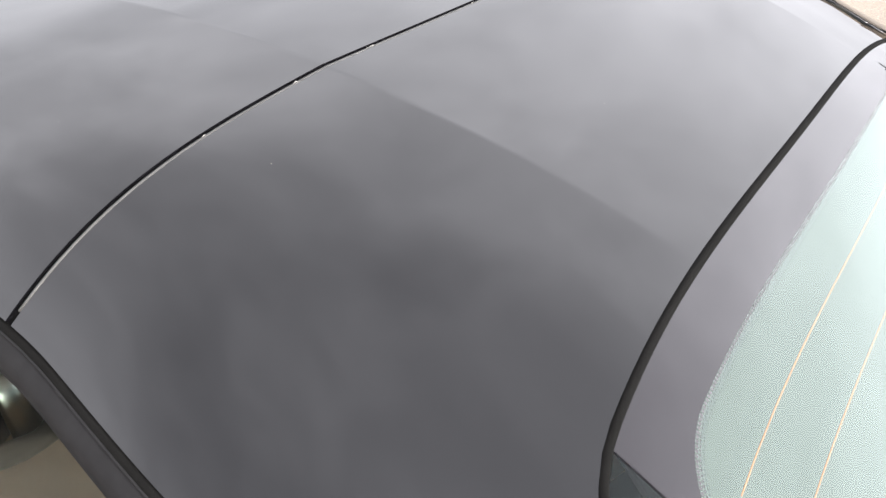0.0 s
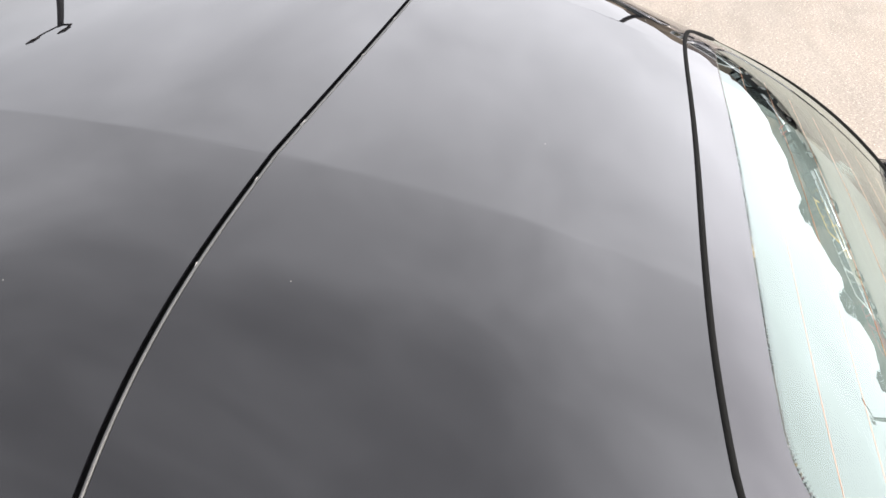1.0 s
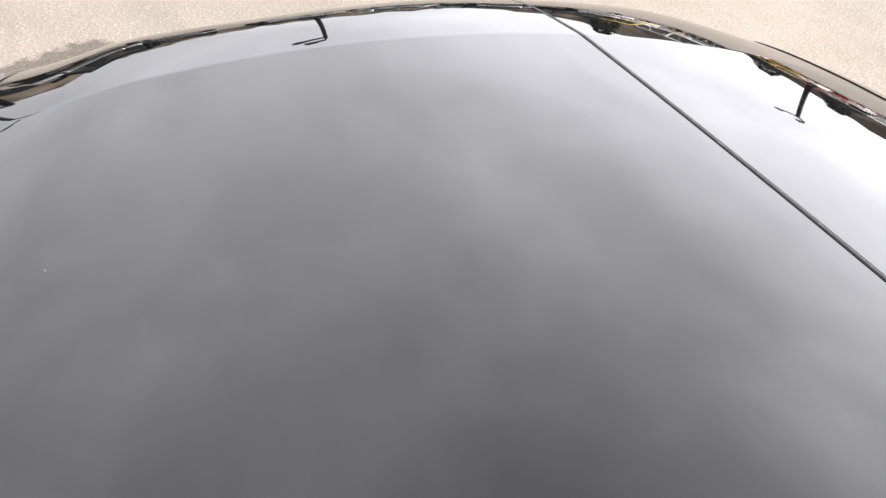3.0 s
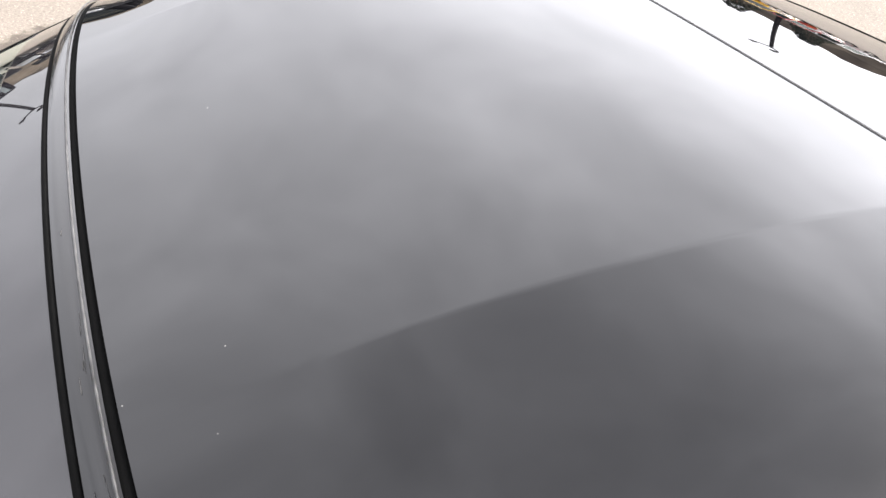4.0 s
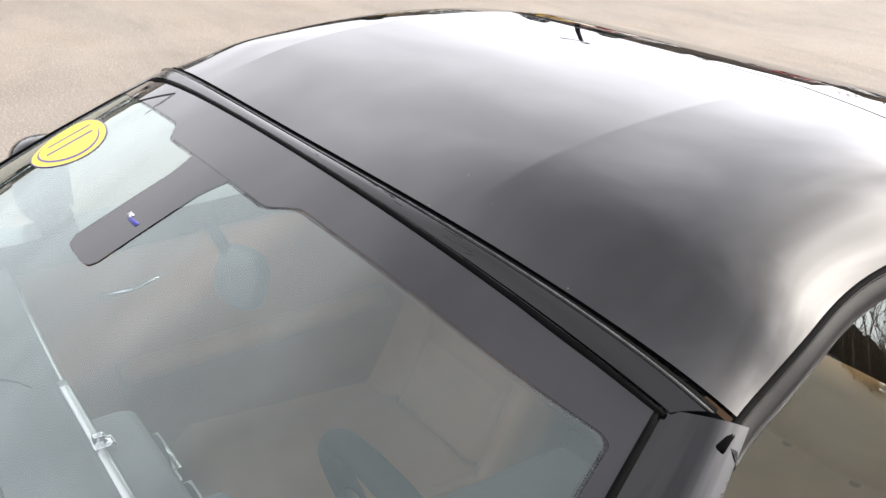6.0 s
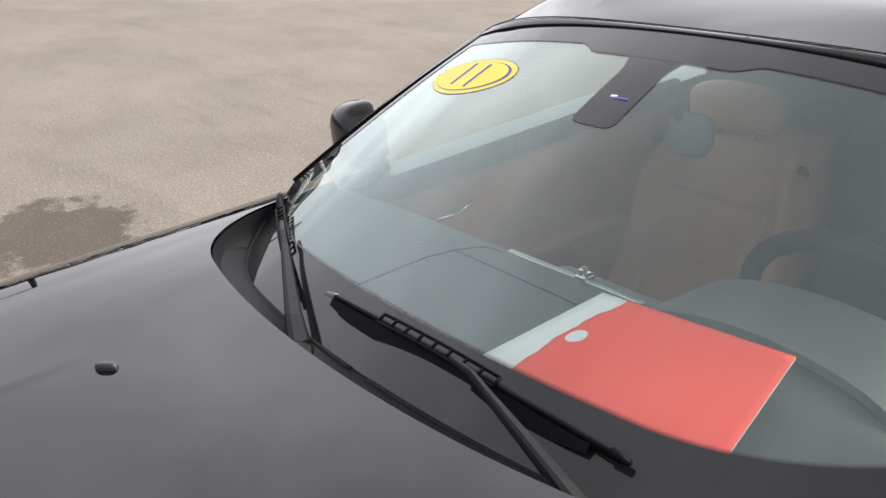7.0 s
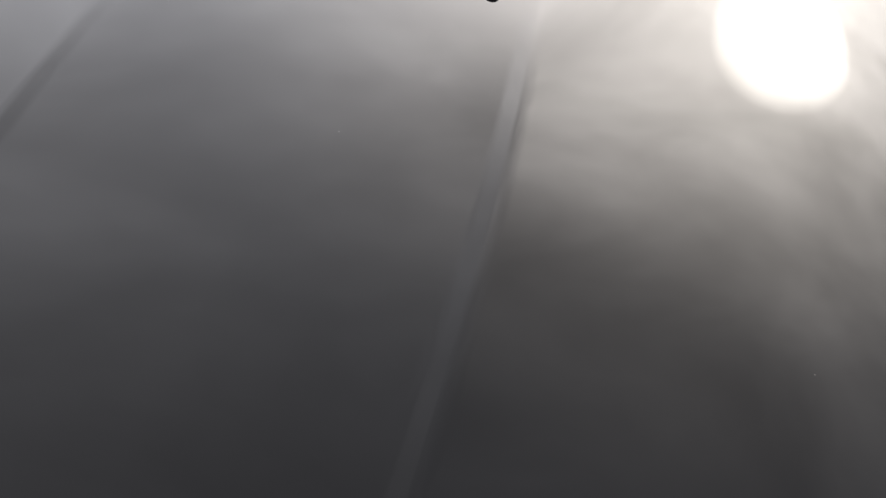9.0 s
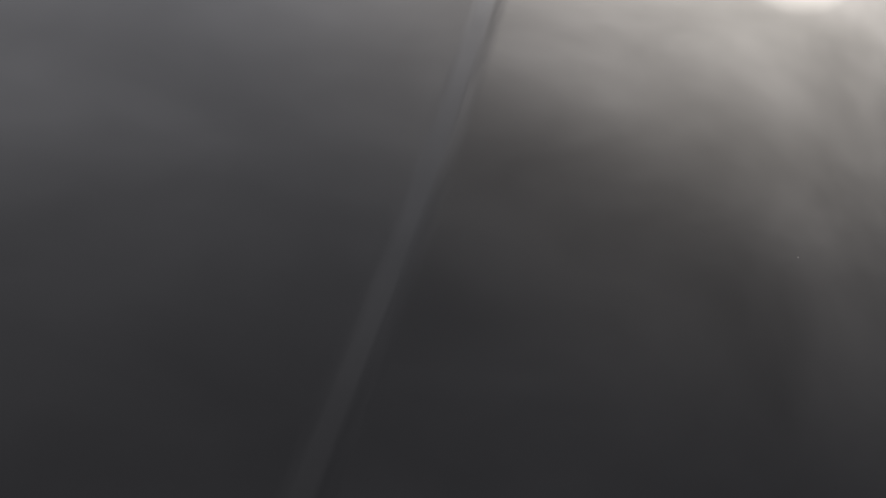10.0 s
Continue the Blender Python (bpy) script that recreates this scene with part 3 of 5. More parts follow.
def screen(u, v):
    """The windscreen: u across, v from the top edge down."""
    k = lerp(-1, 1, u)
    xt, xb = k * 0.551, k * 0.684
    a = Vector((xt, y_glass_top(xt), z_glass_top(xt)))
    c = Vector((xb, y_glass_low(xb), z_glass_low(xb)))
    p = a.lerp(c, v)
    p.z += 0.030 * v * (1 - v) * 4 * (1 - 0.4 * k * k) * 0.55
    return p


ws = part("windscreen", sheet(screen, 48, 40), CLEAR, car, "wide raked windscreen with a dark printed border")
ws.visible_shadow = False


def screen_frit(u, v):
    p = screen(u, v)
    return (p.x, p.y + 0.0004, p.z + 0.0012)


# sheet added to lighten the cabin, for sky light mirrored in the windscreen
veil_in = part("inner_veil", sheet(lambda u, v: screen(lerp(0.005, 0.995, u), lerp(0.02, 0.985, v)) - Vector((0, 0.002, 0.006)), 30, 20), LIGHT_VEIL, ws, "faint added veil of light inside the glass")
veil_in.visible_shadow = False


def screen_dent(u):
    """The top border is deeper round the sensor."""
    k = abs(u - 0.515)
    return 0.030 * smooth01(0.160, 0.112, k) + 0.012 * smooth01(0.25, 0.5, k)


screen_in = round_box(0.013, 0.978, 0.074, 0.872, 0.012, 1.3, n=160, dent=screen_dent)
part("printed_border", border_ring(screen_frit, screen_in), FRIT, ws, "dark printed border")
part("border_dots", border_dots(screen_frit, screen_in, 0.0026), FRIT, ws, "fine printed dots", smooth=False)


# frame over the windscreen
def header(u, v):
    k = lerp(-1, 1, u)
    xa, xb = k * 0.578, k * 0.556
    a = Vector((xa, y_hdr(xa) + 0.002, z_roof(xa, y_hdr(xa)) - 0.001))
    c = Vector((xb, y_glass_top(xb) + 0.002, z_glass_top(xb) + 0.0005))
    p = a.lerp(c, v)
    p.z += 0.003 * max(0.0, math.sin(math.pi * max(0.0, min(1, v)))) ** 0.7
    return p


part("header_base", sheet(lambda u, v: header(u, lerp(-0.25, 1.1, v)) - Vector((0, 0, 0.008)), 60, 4), RUBBER, car, thick=0.004)
part("header_rail", sheet(lambda u, v: header(u, v * 0.82), 60, 8), GLOSS, car, "scuffed glossy black frame above the windscreen", thick=0.004)
PALE_LINE = material("pale_edge", (0.07, 0.07, 0.072), 0.5, spec=0.2, grain=0.8, scale=60, dark=1.0)
# pale tube: the edge's wear and its bevel highlight, both put into the colour
part("pale_edge", tube([header(i / 90, 0.03) + Vector((0, 0.002, 0.0012)) for i in range(91)], 0.0009, 6), PALE_LINE, car, "worn pale edge of the frame with its bevel highlight")
part("pane_edge", tube([screen(i / 90, -0.004) + Vector((0, 0.0, 0.0006)) for i in range(91)], 0.0012, 6), PALE_LINE, car)
part("header_seal", tube([header(i / 60, 0.93) - Vector((0, 0, 0.002)) for i in range(61)], 0.0030, 8), RUBBER, car, "black rubber strip above the windscreen")
part("roof_front_seal", tube([Vector((x, y_hdr(x) - 0.001, z_roof(x, y_hdr(x)) - 0.0075)) for x in [-0.575 + 1.15 * i / 60 for i in range(61)]], 0.0065, 8), RUBBER, car)

rs = random.Random(21)
for _ in range(9):
    u0, v0 = rs.uniform(0.14, 0.46), rs.uniform(0.25, 0.68)
    du, dv = rs.uniform(0.006, 0.022), rs.uniform(-0.10, 0.10)
    part("scratch", tube([header(u0 + du * i / 5, v0 + dv * i / 5) + Vector((0, 0, 0.0003)) for i in range(6)], [0.0001, 0.0003, 0.0004, 0.0003, 0.0003, 0.0001], 4), PALE_LINE, car, "thin pale scratch")


# windscreen pillars
for s in (-1, 1):
    def pillar(u, v, s=s):
        a0, a1 = Vector((s * 0.551, y_glass_top(0.551) - 0.004, z_glass_top(0.551))), Vector((s * 0.686, y_glass_low(0.684), z_glass_low(0.684) + 0.002))
        r = rail(-0.06)
        b0, b1 = Vector((s * (r[0] + 0.006), -0.075, r[1] - 0.004)), Vector((s * 0.752, 0.30, 0.894))
        a, b = a0.lerp(a1, v), b0.lerp(b1, v)
        bulge = 0.018 * 4 * v * (1 - v) * 0.6
        p = a.lerp(b, u)
        n = Vector((s * 0.75, 0.35, 0.6)).normalized()
        return p + n * (0.012 * math.sin(math.pi * u)) + Vector((0, 0, bulge))
    part("windscreen_pillar", sheet(pillar, 8, 24), PAINT, car, thick=0.004)
    part("pillar_seal", tube([pillar(0.0, i / 24) for i in range(25)], 0.004, 6), RUBBER, car)

# ---- the hood ----
def hood_back(x):
    """The hood's rear edge: along the cowl, then round the pocket at the pillar."""
    ax = abs(x)
    y = y_cowl(min(ax, 0.61))
    if ax > 0.40:
        k = min(1.0, (ax - 0.40) / 0.21)
        y -= 0.19 * (1 - math.sqrt(1 - k**2.2))
    return y - 0.25 * max(0.0, ax - 0.61)


def hood_cols():
    half = [0.02 * i for i in range(10)] + [0.19, 0.20, 0.21, 0.218, 0.222, 0.226, 0.230, 0.235, 0.24, 0.25] + [0.26 + 0.02 * i for i in range(15)] + [0.552, 0.563, 0.573, 0.581, 0.588, 0.594, 0.599, 0.603, 0.606, 0.608, 0.6093, 0.61] + [0.62 + 0.02 * i for i in range(10)]
    return [-v for v in half[::-1]][:-1] + half


def hood_mesh():
    bm = bmesh.new()
    rows = 90
    g = []
    for j in range(rows + 1):
        k = j / rows
        row = []
        for i, fx in enumerate(hood_cols()):
            y = lerp(hood_back(fx), y_nose(fx) - 0.10, k)
            e = y - 1.1
            xc = 0.2469 - 0.0491 * e - 0.0908 * e * e
            # slide the columns so that one runs along the crease
            ax = abs(fx)
            ax2 = ax * xc / 0.24 if ax <= 0.2401 else xc + (ax - 0.24) * (0.8 - xc) / 0.56
            x = math.copysign(ax2, fx) if fx else 0.0
            row.append(bm.verts.new((x, y, z_hood(x, y))))
        g.append(row)
    for a, c in zip(g, g[1:]):
        for i in range(len(a) - 1):
            bm.faces.new((a[i], a[i + 1], c[i + 1], c[i]))
    return bm


hood = part("hood", hood_mesh(), PAINT, car, "long black hood with two shallow creases", thick=0.005)


# cowl panel under the hood's rear edge, up to the glass
def cowl_panel(u, v):
    x = lerp(-0.70, 0.70, u)
    yb = hood_back(x) + 0.02
    a = Vector((x, yb, z_hood(x, yb) - 0.016 - 0.02 * smooth01(0.55, 0.68, abs(x))))
    xs = max(-0.655, min(0.655, x))
    c = Vector((xs, y_glass_low(xs) - 0.02, z_glass_low(xs) - 0.006))
    p = a.lerp(c, v)
    p.z -= 0.05 * math.sin(math.pi * v) * smooth01(0.50, 0.62, abs(x))
    return p


part("cowl_panel", sheet(cowl_panel, 80, 8), TRIM, car, "black plastic cowl below the windscreen", thick=0.003)
for s in (-1, 1):
    def trough(u, v, s=s):
        """Dark channel between the hood's swept-back corner and the pillar."""
        x = lerp(0.46, 0.80, u)
        y = lerp(hood_back(x) + 0.03, 0.24 + 0.12 * (1 - u), v)
        return Vector((s * x, y, lerp(0.862, 0.850, u) - 0.035 * math.sin(math.pi * v)))
    part("cowl_trough", sheet(trough, 16, 10), TRIM, car, "dark channel beside the windscreen", thick=0.003)

    def lip(i, s=s):
        x = lerp(0.02, 0.650, i / 60)
        return Vector((s * x, y_glass_low(x) + 0.004, z_glass_low(x) - 0.001))
    part("channel_lip", tube([lip(i) for i in range(61)], 0.0052, 8), TRIM, car, "raised rim along the foot of the windscreen")

    def flange(u, v, s=s):
        """Wall that drops from the hood's rear edge into the channel."""
        if u < 0.75:
            x = 0.61 * math.sin(u / 0.75 * math.pi / 2)
            y = hood_back(x)
        else:
            k = (u - 0.75) / 0.25
            x, y = 0.61 + 0.03 * k, lerp(hood_back(0.61), 0.31, k)
        inward = Vector((-0.7 * smooth01(0.40, 0.61, x), -1.0, 0)).normalized()
        p = Vector((s * x, y, z_hood(x, y) - 0.004))
        inward.x *= s
        return p + inward * (0.018 * v + 0.012 * v * v) - Vector((0, 0, 0.062 * v * (1 - 0.35 * v)))
    part("hood_flange", sheet(flange, 70, 8), ARM, car, "dark flange under the hood's rear edge")

# ---- the sides ----
WHEELS = (1.245, -1.251)


def belt(y):
    """Half width and height of the body's shoulder line."""
    if y > 0.45:
        return 0.808, z_hood(0.80, y) - 0.002
    k = smooth01(0.45, -1.2, y)
    return 0.808 + 0.004 * k, lerp(z_hood(0.80, 0.45) - 0.002, 0.905, k) - 0.10 * smooth01(-1.5, -2.1, y)


def plan_half(y):
    """Half width of the body at y, rounding in at nose and tail."""
    return 1.0 - 0.22 * smooth01(1.55, 2.12, y) ** 1.5 - 0.14 * smooth01(-1.6, -2.1, y) ** 1.5


def arch(y):
    for w in WHEELS:
        if abs(y - w) < 0.36:
            return 0.32 + math.sqrt(0.36**2 - (y - w) ** 2)
    return 0.0


def side_pt(s, y, h):
    bx, bz = belt(y)
    low = max(0.20, arch(y))
    z = lerp(bz, low, h)
    k = (bz - z) / (bz - 0.20)
    x = bx + 0.085 * math.sin(min(1, k * 2.2) * math.pi / 2) - 0.05 * smooth01(0.55, 1.0, k) - 0.012 * math.sin(math.pi * smooth01(0.25, 0.75, k))
    flare = 0.02 * sum(smooth01(0.55, 0.3, math.hypot(y - w, z - 0.32)) for w in WHEELS)
    return Vector((s * (x + flare) * plan_half(y), y, z))


for s in (-1, 1):
    for name, ya, yb, n in (("front_fender", 2.0, 0.452, 60), ("door", 0.446, -0.72, 40), ("rear_fender", -0.726, -2.02, 60)):
        ob = part(name, sheet(lambda u, v: side_pt(s, lerp(ya, yb, u), v), n, 18), PAINT, car, thick=0.004)
        if name == "door":
            part("door_handle", move(box(-0.012, 0.012, -0.09, 0.09, -0.012, 0.012, 0.008), Matrix.Translation(side_pt(s, -0.5, 0.22) + Vector((s * 0.012, 0, 0)))), PAINT, ob)
    part("sill", move(box(-0.03, 0.03, -0.85, 0.85, -0.04, 0.04, 0.015), Matrix.Translation((s * 0.845, 0, 0.20))), TRIM, car)

    # side window between the shoulder and the roof's edge
    def side_window(u, v, s=s):
        y = lerp(0.27, Y_BACK, u)
        bx, bz = belt(y)
        xr, zr = rail(min(-0.06, y))
        if y > -0.06:
            k = min(1, (y + 0.06) / 0.36)
            top = Vector((xr, -0.06, zr)).lerp(Vector((0.752, 0.30, 0.894)), k)
            top.z += 0.018 * 4 * k * (1 - k) * 0.6
            xr, zr = top.x, top.z
        lowx, lowz = bx - 0.135, bz + 0.004
        zt = max(zr - 0.012, lowz + 0.002)
        k = v
        return Vector((s * (lerp(lowx, xr - 0.002, k) + 0.010 * math.sin(math.pi * k)), y, lerp(lowz, zt, k)))
    part("side_window", sheet(side_window, 50, 12), SIDE, car, "frameless side window")
    part("window_seal", tube([Vector((s * (rail(y)[0] + 0.001), y, rail(y)[1] - 0.005)) for y in [lerp(-0.04, Y_BACK, i / 50) for i in range(51)]], 0.0040, 8), RUBBER, car)

    def drip(u, v, s=s):
        """Grey weatherstrip under the roof's edge."""
        y = lerp(-0.05, Y_BACK, u)
        xr, zr = rail(y)
        return Vector((s * (xr + 0.003 + 0.010 * v + 0.004 * math.sin(math.pi * v)), y, zr - 0.0050 - 0.0190 * v))
    part("strip_edge", tube([drip(i / 50, 0.02) + Vector((s * 0.001, 0, 0.001)) for i in range(51)], 0.0012, 6), STRIP, car)
    part("weatherstrip", sheet(drip, 50, 5), STRIP, car, "dull black weatherstrip along the side window", thick=0.003)

    # shoulder between window and body side
    def shoulder(u, v, s=s):
        y = lerp(0.44, -1.2, u)
        bx, bz = belt(y)
        return Vector((s * lerp(bx - 0.138, bx, v), y, bz + 0.006 * (1 - v * v)))
    part("window_ledge", sheet(shoulder, 40, 4), PAINT, car, thick=0.003)

    # fender top behind the hood's pocket
    def tip(u, v, s=s):
        x = lerp(0.608, 0.808, v)
        y = lerp(hood_back(x), 0.30, u)
        k = smooth01(0, 1, u)
        return Vector((s * x, y, lerp(z_hood(x, y), belt(y)[1] + 0.006 * (1 - v), k)))
    part("fender_top", sheet(tip, 8, 8), PAINT, car, thick=0.003)

# ---- rear deck and both ends ----
def deck(u, v):
    x = lerp(-1, 1, u)
    y = lerp(-1.275, -2.04 + 0.22 * x * x, v)
    xx = x * 0.808 * plan_half(y)
    bz = belt(y)[1]
    mid = 0.945 - 0.01 * v + 0.02 * smooth01(0.8, 1, v)
    return Vector((xx, y, lerp(mid, bz, abs(x) ** 5)))


part("trunk_lid", sheet(deck, 40, 30), PAINT, car, thick=0.004)


def bumper(front):
    sgn = 1 if front else -1
    ye = 2.0 if front else -2.02

    def f(u, v):
        k = lerp(-1, 1, u)
        if front:
            xe = 0.808 * plan_half(2.0) * 1.07
            x = k * xe
            yt = y_nose(x) - 0.10 if abs(k) < 0.999 else 2.0
            yt = max(yt, 1.95)
            zt = z_hood(x, yt)
        else:
            xe = 0.808 * plan_half(-2.02) * 1.07
            x = k * xe
            yt = -2.04 + 0.22 * min(1, k * k)
            zt = lerp(0.955, belt(-2.02)[1], abs(k) ** 3)
        z = lerp(zt, 0.18, v)
        bulge = 0.14 * math.sin(math.pi * min(1, v * 1.15)) ** 0.8
        return Vector((x * (1 + 0.04 * math.sin(math.pi * v)), yt + sgn * bulge, z))
    return sheet(f, 40, 20)


fb = part("front_bumper", bumper(True), PAINT, car, thick=0.004)
part("rear_bumper", bumper(False), PAINT, car, thick=0.004)
for s in (-1, 1):
    def kidney(u, v, s=s):
        x = s * lerp(0.04, 0.30, u)
        z = lerp(0.72, 0.52, v)
        return Vector((x, 2.14 - 0.25 * x * x + 0.05 * math.sin(math.pi * v), z))
    g = part("grille", sheet(kidney, 10, 8), TRIM, fb, "black grille opening", thick=0.01)
    for i in range(8):
        part("grille_bar", tube([kidney((i + 0.5) / 8, 0.03) + Vector((0, 0.012, 0)), kidney((i + 0.5) / 8, 0.5) + Vector((0, 0.014, 0)), kidney((i + 0.5) / 8, 0.97) + Vector((0, 0.012, 0))], 0.004, 6), CHROME, g)

    def head(u, v, s=s):
        x = s * lerp(0.47, 0.74, u)
        z = lerp(0.745, 0.64, v) - 0.03 * u
        return Vector((x, 2.10 - 0.62 * (abs(x) - 0.3) ** 2 * 1.6 + 0.05 * math.sin(math.pi * v) - 0.02, z))
    hl = part("headlight", sheet(head, 12, 8), LAMP, car, "clear headlight lens", thick=0.01)

    def tail(u, v, s=s):
        x = s * lerp(0.42, 0.72, u)
        z = lerp(0.86, 0.74, v)
        return Vector((x, -2.10 + 0.30 * x * x - 0.045 * math.sin(math.pi * v), z))
    part("tail_light", sheet(tail, 12, 8), REDLENS, car, "red tail light", thick=0.01)

part("underbody", box(-0.72, 0.72, -1.95, 1.95, 0.16, 0.26, 0.03), TRIM, car)
for w in WHEELS:
    for s in (-1, 1):
        part("wheel_well", tube([(s * 0.55, w, 0.34), (s * 0.80, w, 0.34)], 0.36, 24), TRIM, car)


def build_wheel(s, y, parent, r=0.32, x=0.79, width=0.225, spokes=10):
    def lathe(prof, seg=40):
        bm = bmesh.new()
        rings = [[bm.verts.new((px, pr * math.cos(k * math.tau / seg), pr * math.sin(k * math.tau / seg))) for k in range(seg)] for px, pr in prof]
        for a, c in zip(rings, rings[1:]):
            for k in range(seg):
                bm.faces.new((a[k], a[(k + 1) % seg], c[(k + 1) % seg], c[k]))
        return bm
    h = width / 2
    m = Matrix.Translation((s * x, y, r))
    wheel = part("wheel", move(lathe([(s * h * 0.5, 0.02), (s * h * 0.62, 0.06), (s * h * 0.5, 0.08)], 20), m), ALU, parent, "alloy wheel")
    part("tyre", move(lathe([(-h, r * 0.70), (-h * 1.04, r * 0.85), (-h * 0.8, r * 0.985), (-h * 0.3, r), (h * 0.3, r), (h * 0.8, r * 0.985), (h * 1.04, r * 0.85), (h, r * 0.70)]), m), TYRE, wheel)
    part("rim", move(lathe([(-h * 0.9, r * 0.68), (h * 0.85, r * 0.72), (h * 0.9, r * 0.70), (h * 0.7, r * 0.62), (-h * 0.9, r * 0.6)]), m), ALU, wheel)
    bm = bmesh.new()
    for k in range(spokes):
        a = k * math.tau / spokes
        tube([(s * h * 0.45, 0.05 * math.cos(a), 0.05 * math.sin(a)), (s * h * 0.6, r * 0.4 * math.cos(a), r * 0.4 * math.sin(a)), (s * h * 0.62, r * 0.66 * math.cos(a), r * 0.66 * math.sin(a))], [0.016, 0.012, 0.016], 6, bm)
    part("spokes", move(bm, m), ALU, wheel)
    return wheel


for y in WHEELS:
    for s in (-1, 1):
        build_wheel(s, y, car)

# ---- door mirrors ----
def build_mirror(s):
    bm = bmesh.new()
    bmesh.ops.create_uvsphere(bm, u_segments=28, v_segments=18, radius=1)
    for v in bm.verts:
        x, y, z = v.co
        fx, fy, fz = (math.copysign(abs(q) ** p, q) for q, p in ((x, 0.62), (y, 0.8), (z, 0.62)))
        fy = fy * (1.0 if fy > 0 else 0.35)
        v.co = (fx * 0.068 + 0.012 * fz, fy * 0.075, fz * 0.079 * (1 - 0.12 * fx))
    m = Matrix.Translation((s * 0.858, 0.083, 0.928)) @ Matrix.Rotation(radians(-8 * s), 4, "Z")
    cap = part("door_mirror", move(bm, m @ Matrix.Diagonal((s, 1, 1, 1))), GLOSS, car, "glossy black door mirror")
    part("mirror_glass", move(box(-0.058, 0.058, -0.028, -0.024, -0.044, 0.044, 0.001), m), CHROME, cap)
    part("mirror_stalk", tube([(s * 0.79, 0.085, 0.868), (s * 0.815, 0.085, 0.882), (s * 0.845, 0.085, 0.905)], [0.018, 0.016, 0.018], 10, flat=0.6), TRIM, cap)


for s in (-1, 1):
    build_mirror(s)

# ---- washer nozzles ----
NOZZLE = material("nozzle_plastic", (0.030, 0.030, 0.033), 0.38, spec=0.45, grain=0.2, scale=120)
for s in (-1, 1):
    # a low, rounded pad, its back a little higher than its front
    bm = bmesh.new()
    bmesh.ops.create_uvsphere(bm, u_segments=28, v_segments=14, radius=1)
    for v in bm.verts:
        x, y, z = (math.copysign(abs(q) ** e, q) for q, e in zip(v.co, (0.75, 0.75, 0.6)))
        v.co = (x * 0.0150, y * 0.0085, z * 0.0072 * (1 - 0.25 * y))
    turn = math.atan2(-0.66, -0.75) if s > 0 else math.atan2(-0.97, -0.25)
    at = Matrix.Translation((s * 0.199, 0.931, z_hood(0.199, 0.931) + 0.001)) @ Matrix.Rotation(turn, 4, "Z")
    part("washer_nozzle", move(bm, at), NOZZLE, car, "small black washer nozzle")

# ---- wipers ----
def on_screen(x, y):
    """Height of the windscreen at (x, y)."""
    best, z = 9, 0.9
    for j in range(81):
        v = j / 80
        k = x / lerp(0.551, 0.684, v)
        if abs(k) > 1:
            k = math.copysign(1, k)
        p = screen((k + 1) / 2, v)
        if abs(p.y - y) < best:
            best, z = abs(p.y - y), p.z
    return z


def bar(points, wide, high, bm=None, cap=True):
    """A bar of rectangular section along points; wide and high at each point."""
    bm = bm or bmesh.new()
    pts = [Vector(p) for p in points]
    rings = []
    for i, p in enumerate(pts):
        d = (pts[min(i + 1, len(pts) - 1)] - pts[max(i - 1, 0)]).normalized()
        side = d.cross(Vector((0, -0.40, 0.92))).normalized()
        up = side.cross(d)
        w, h = wide[i] / 2, high[i] / 2
        rings.append([bm.verts.new(p + side * a * w + up * c * h) for a, c in ((-1, -0.6), (-1, 0.4), (-0.6, 1), (0.6, 1), (1, 0.4), (1, -0.6))])
    for a, c in zip(rings, rings[1:]):
        for k in range(6):
            bm.faces.new((a[k], a[(k + 1) % 6], c[(k + 1) % 6], c[k]))
    bm.faces.new(rings[0][::-1])
    bm.faces.new(rings[-1])
    return bm


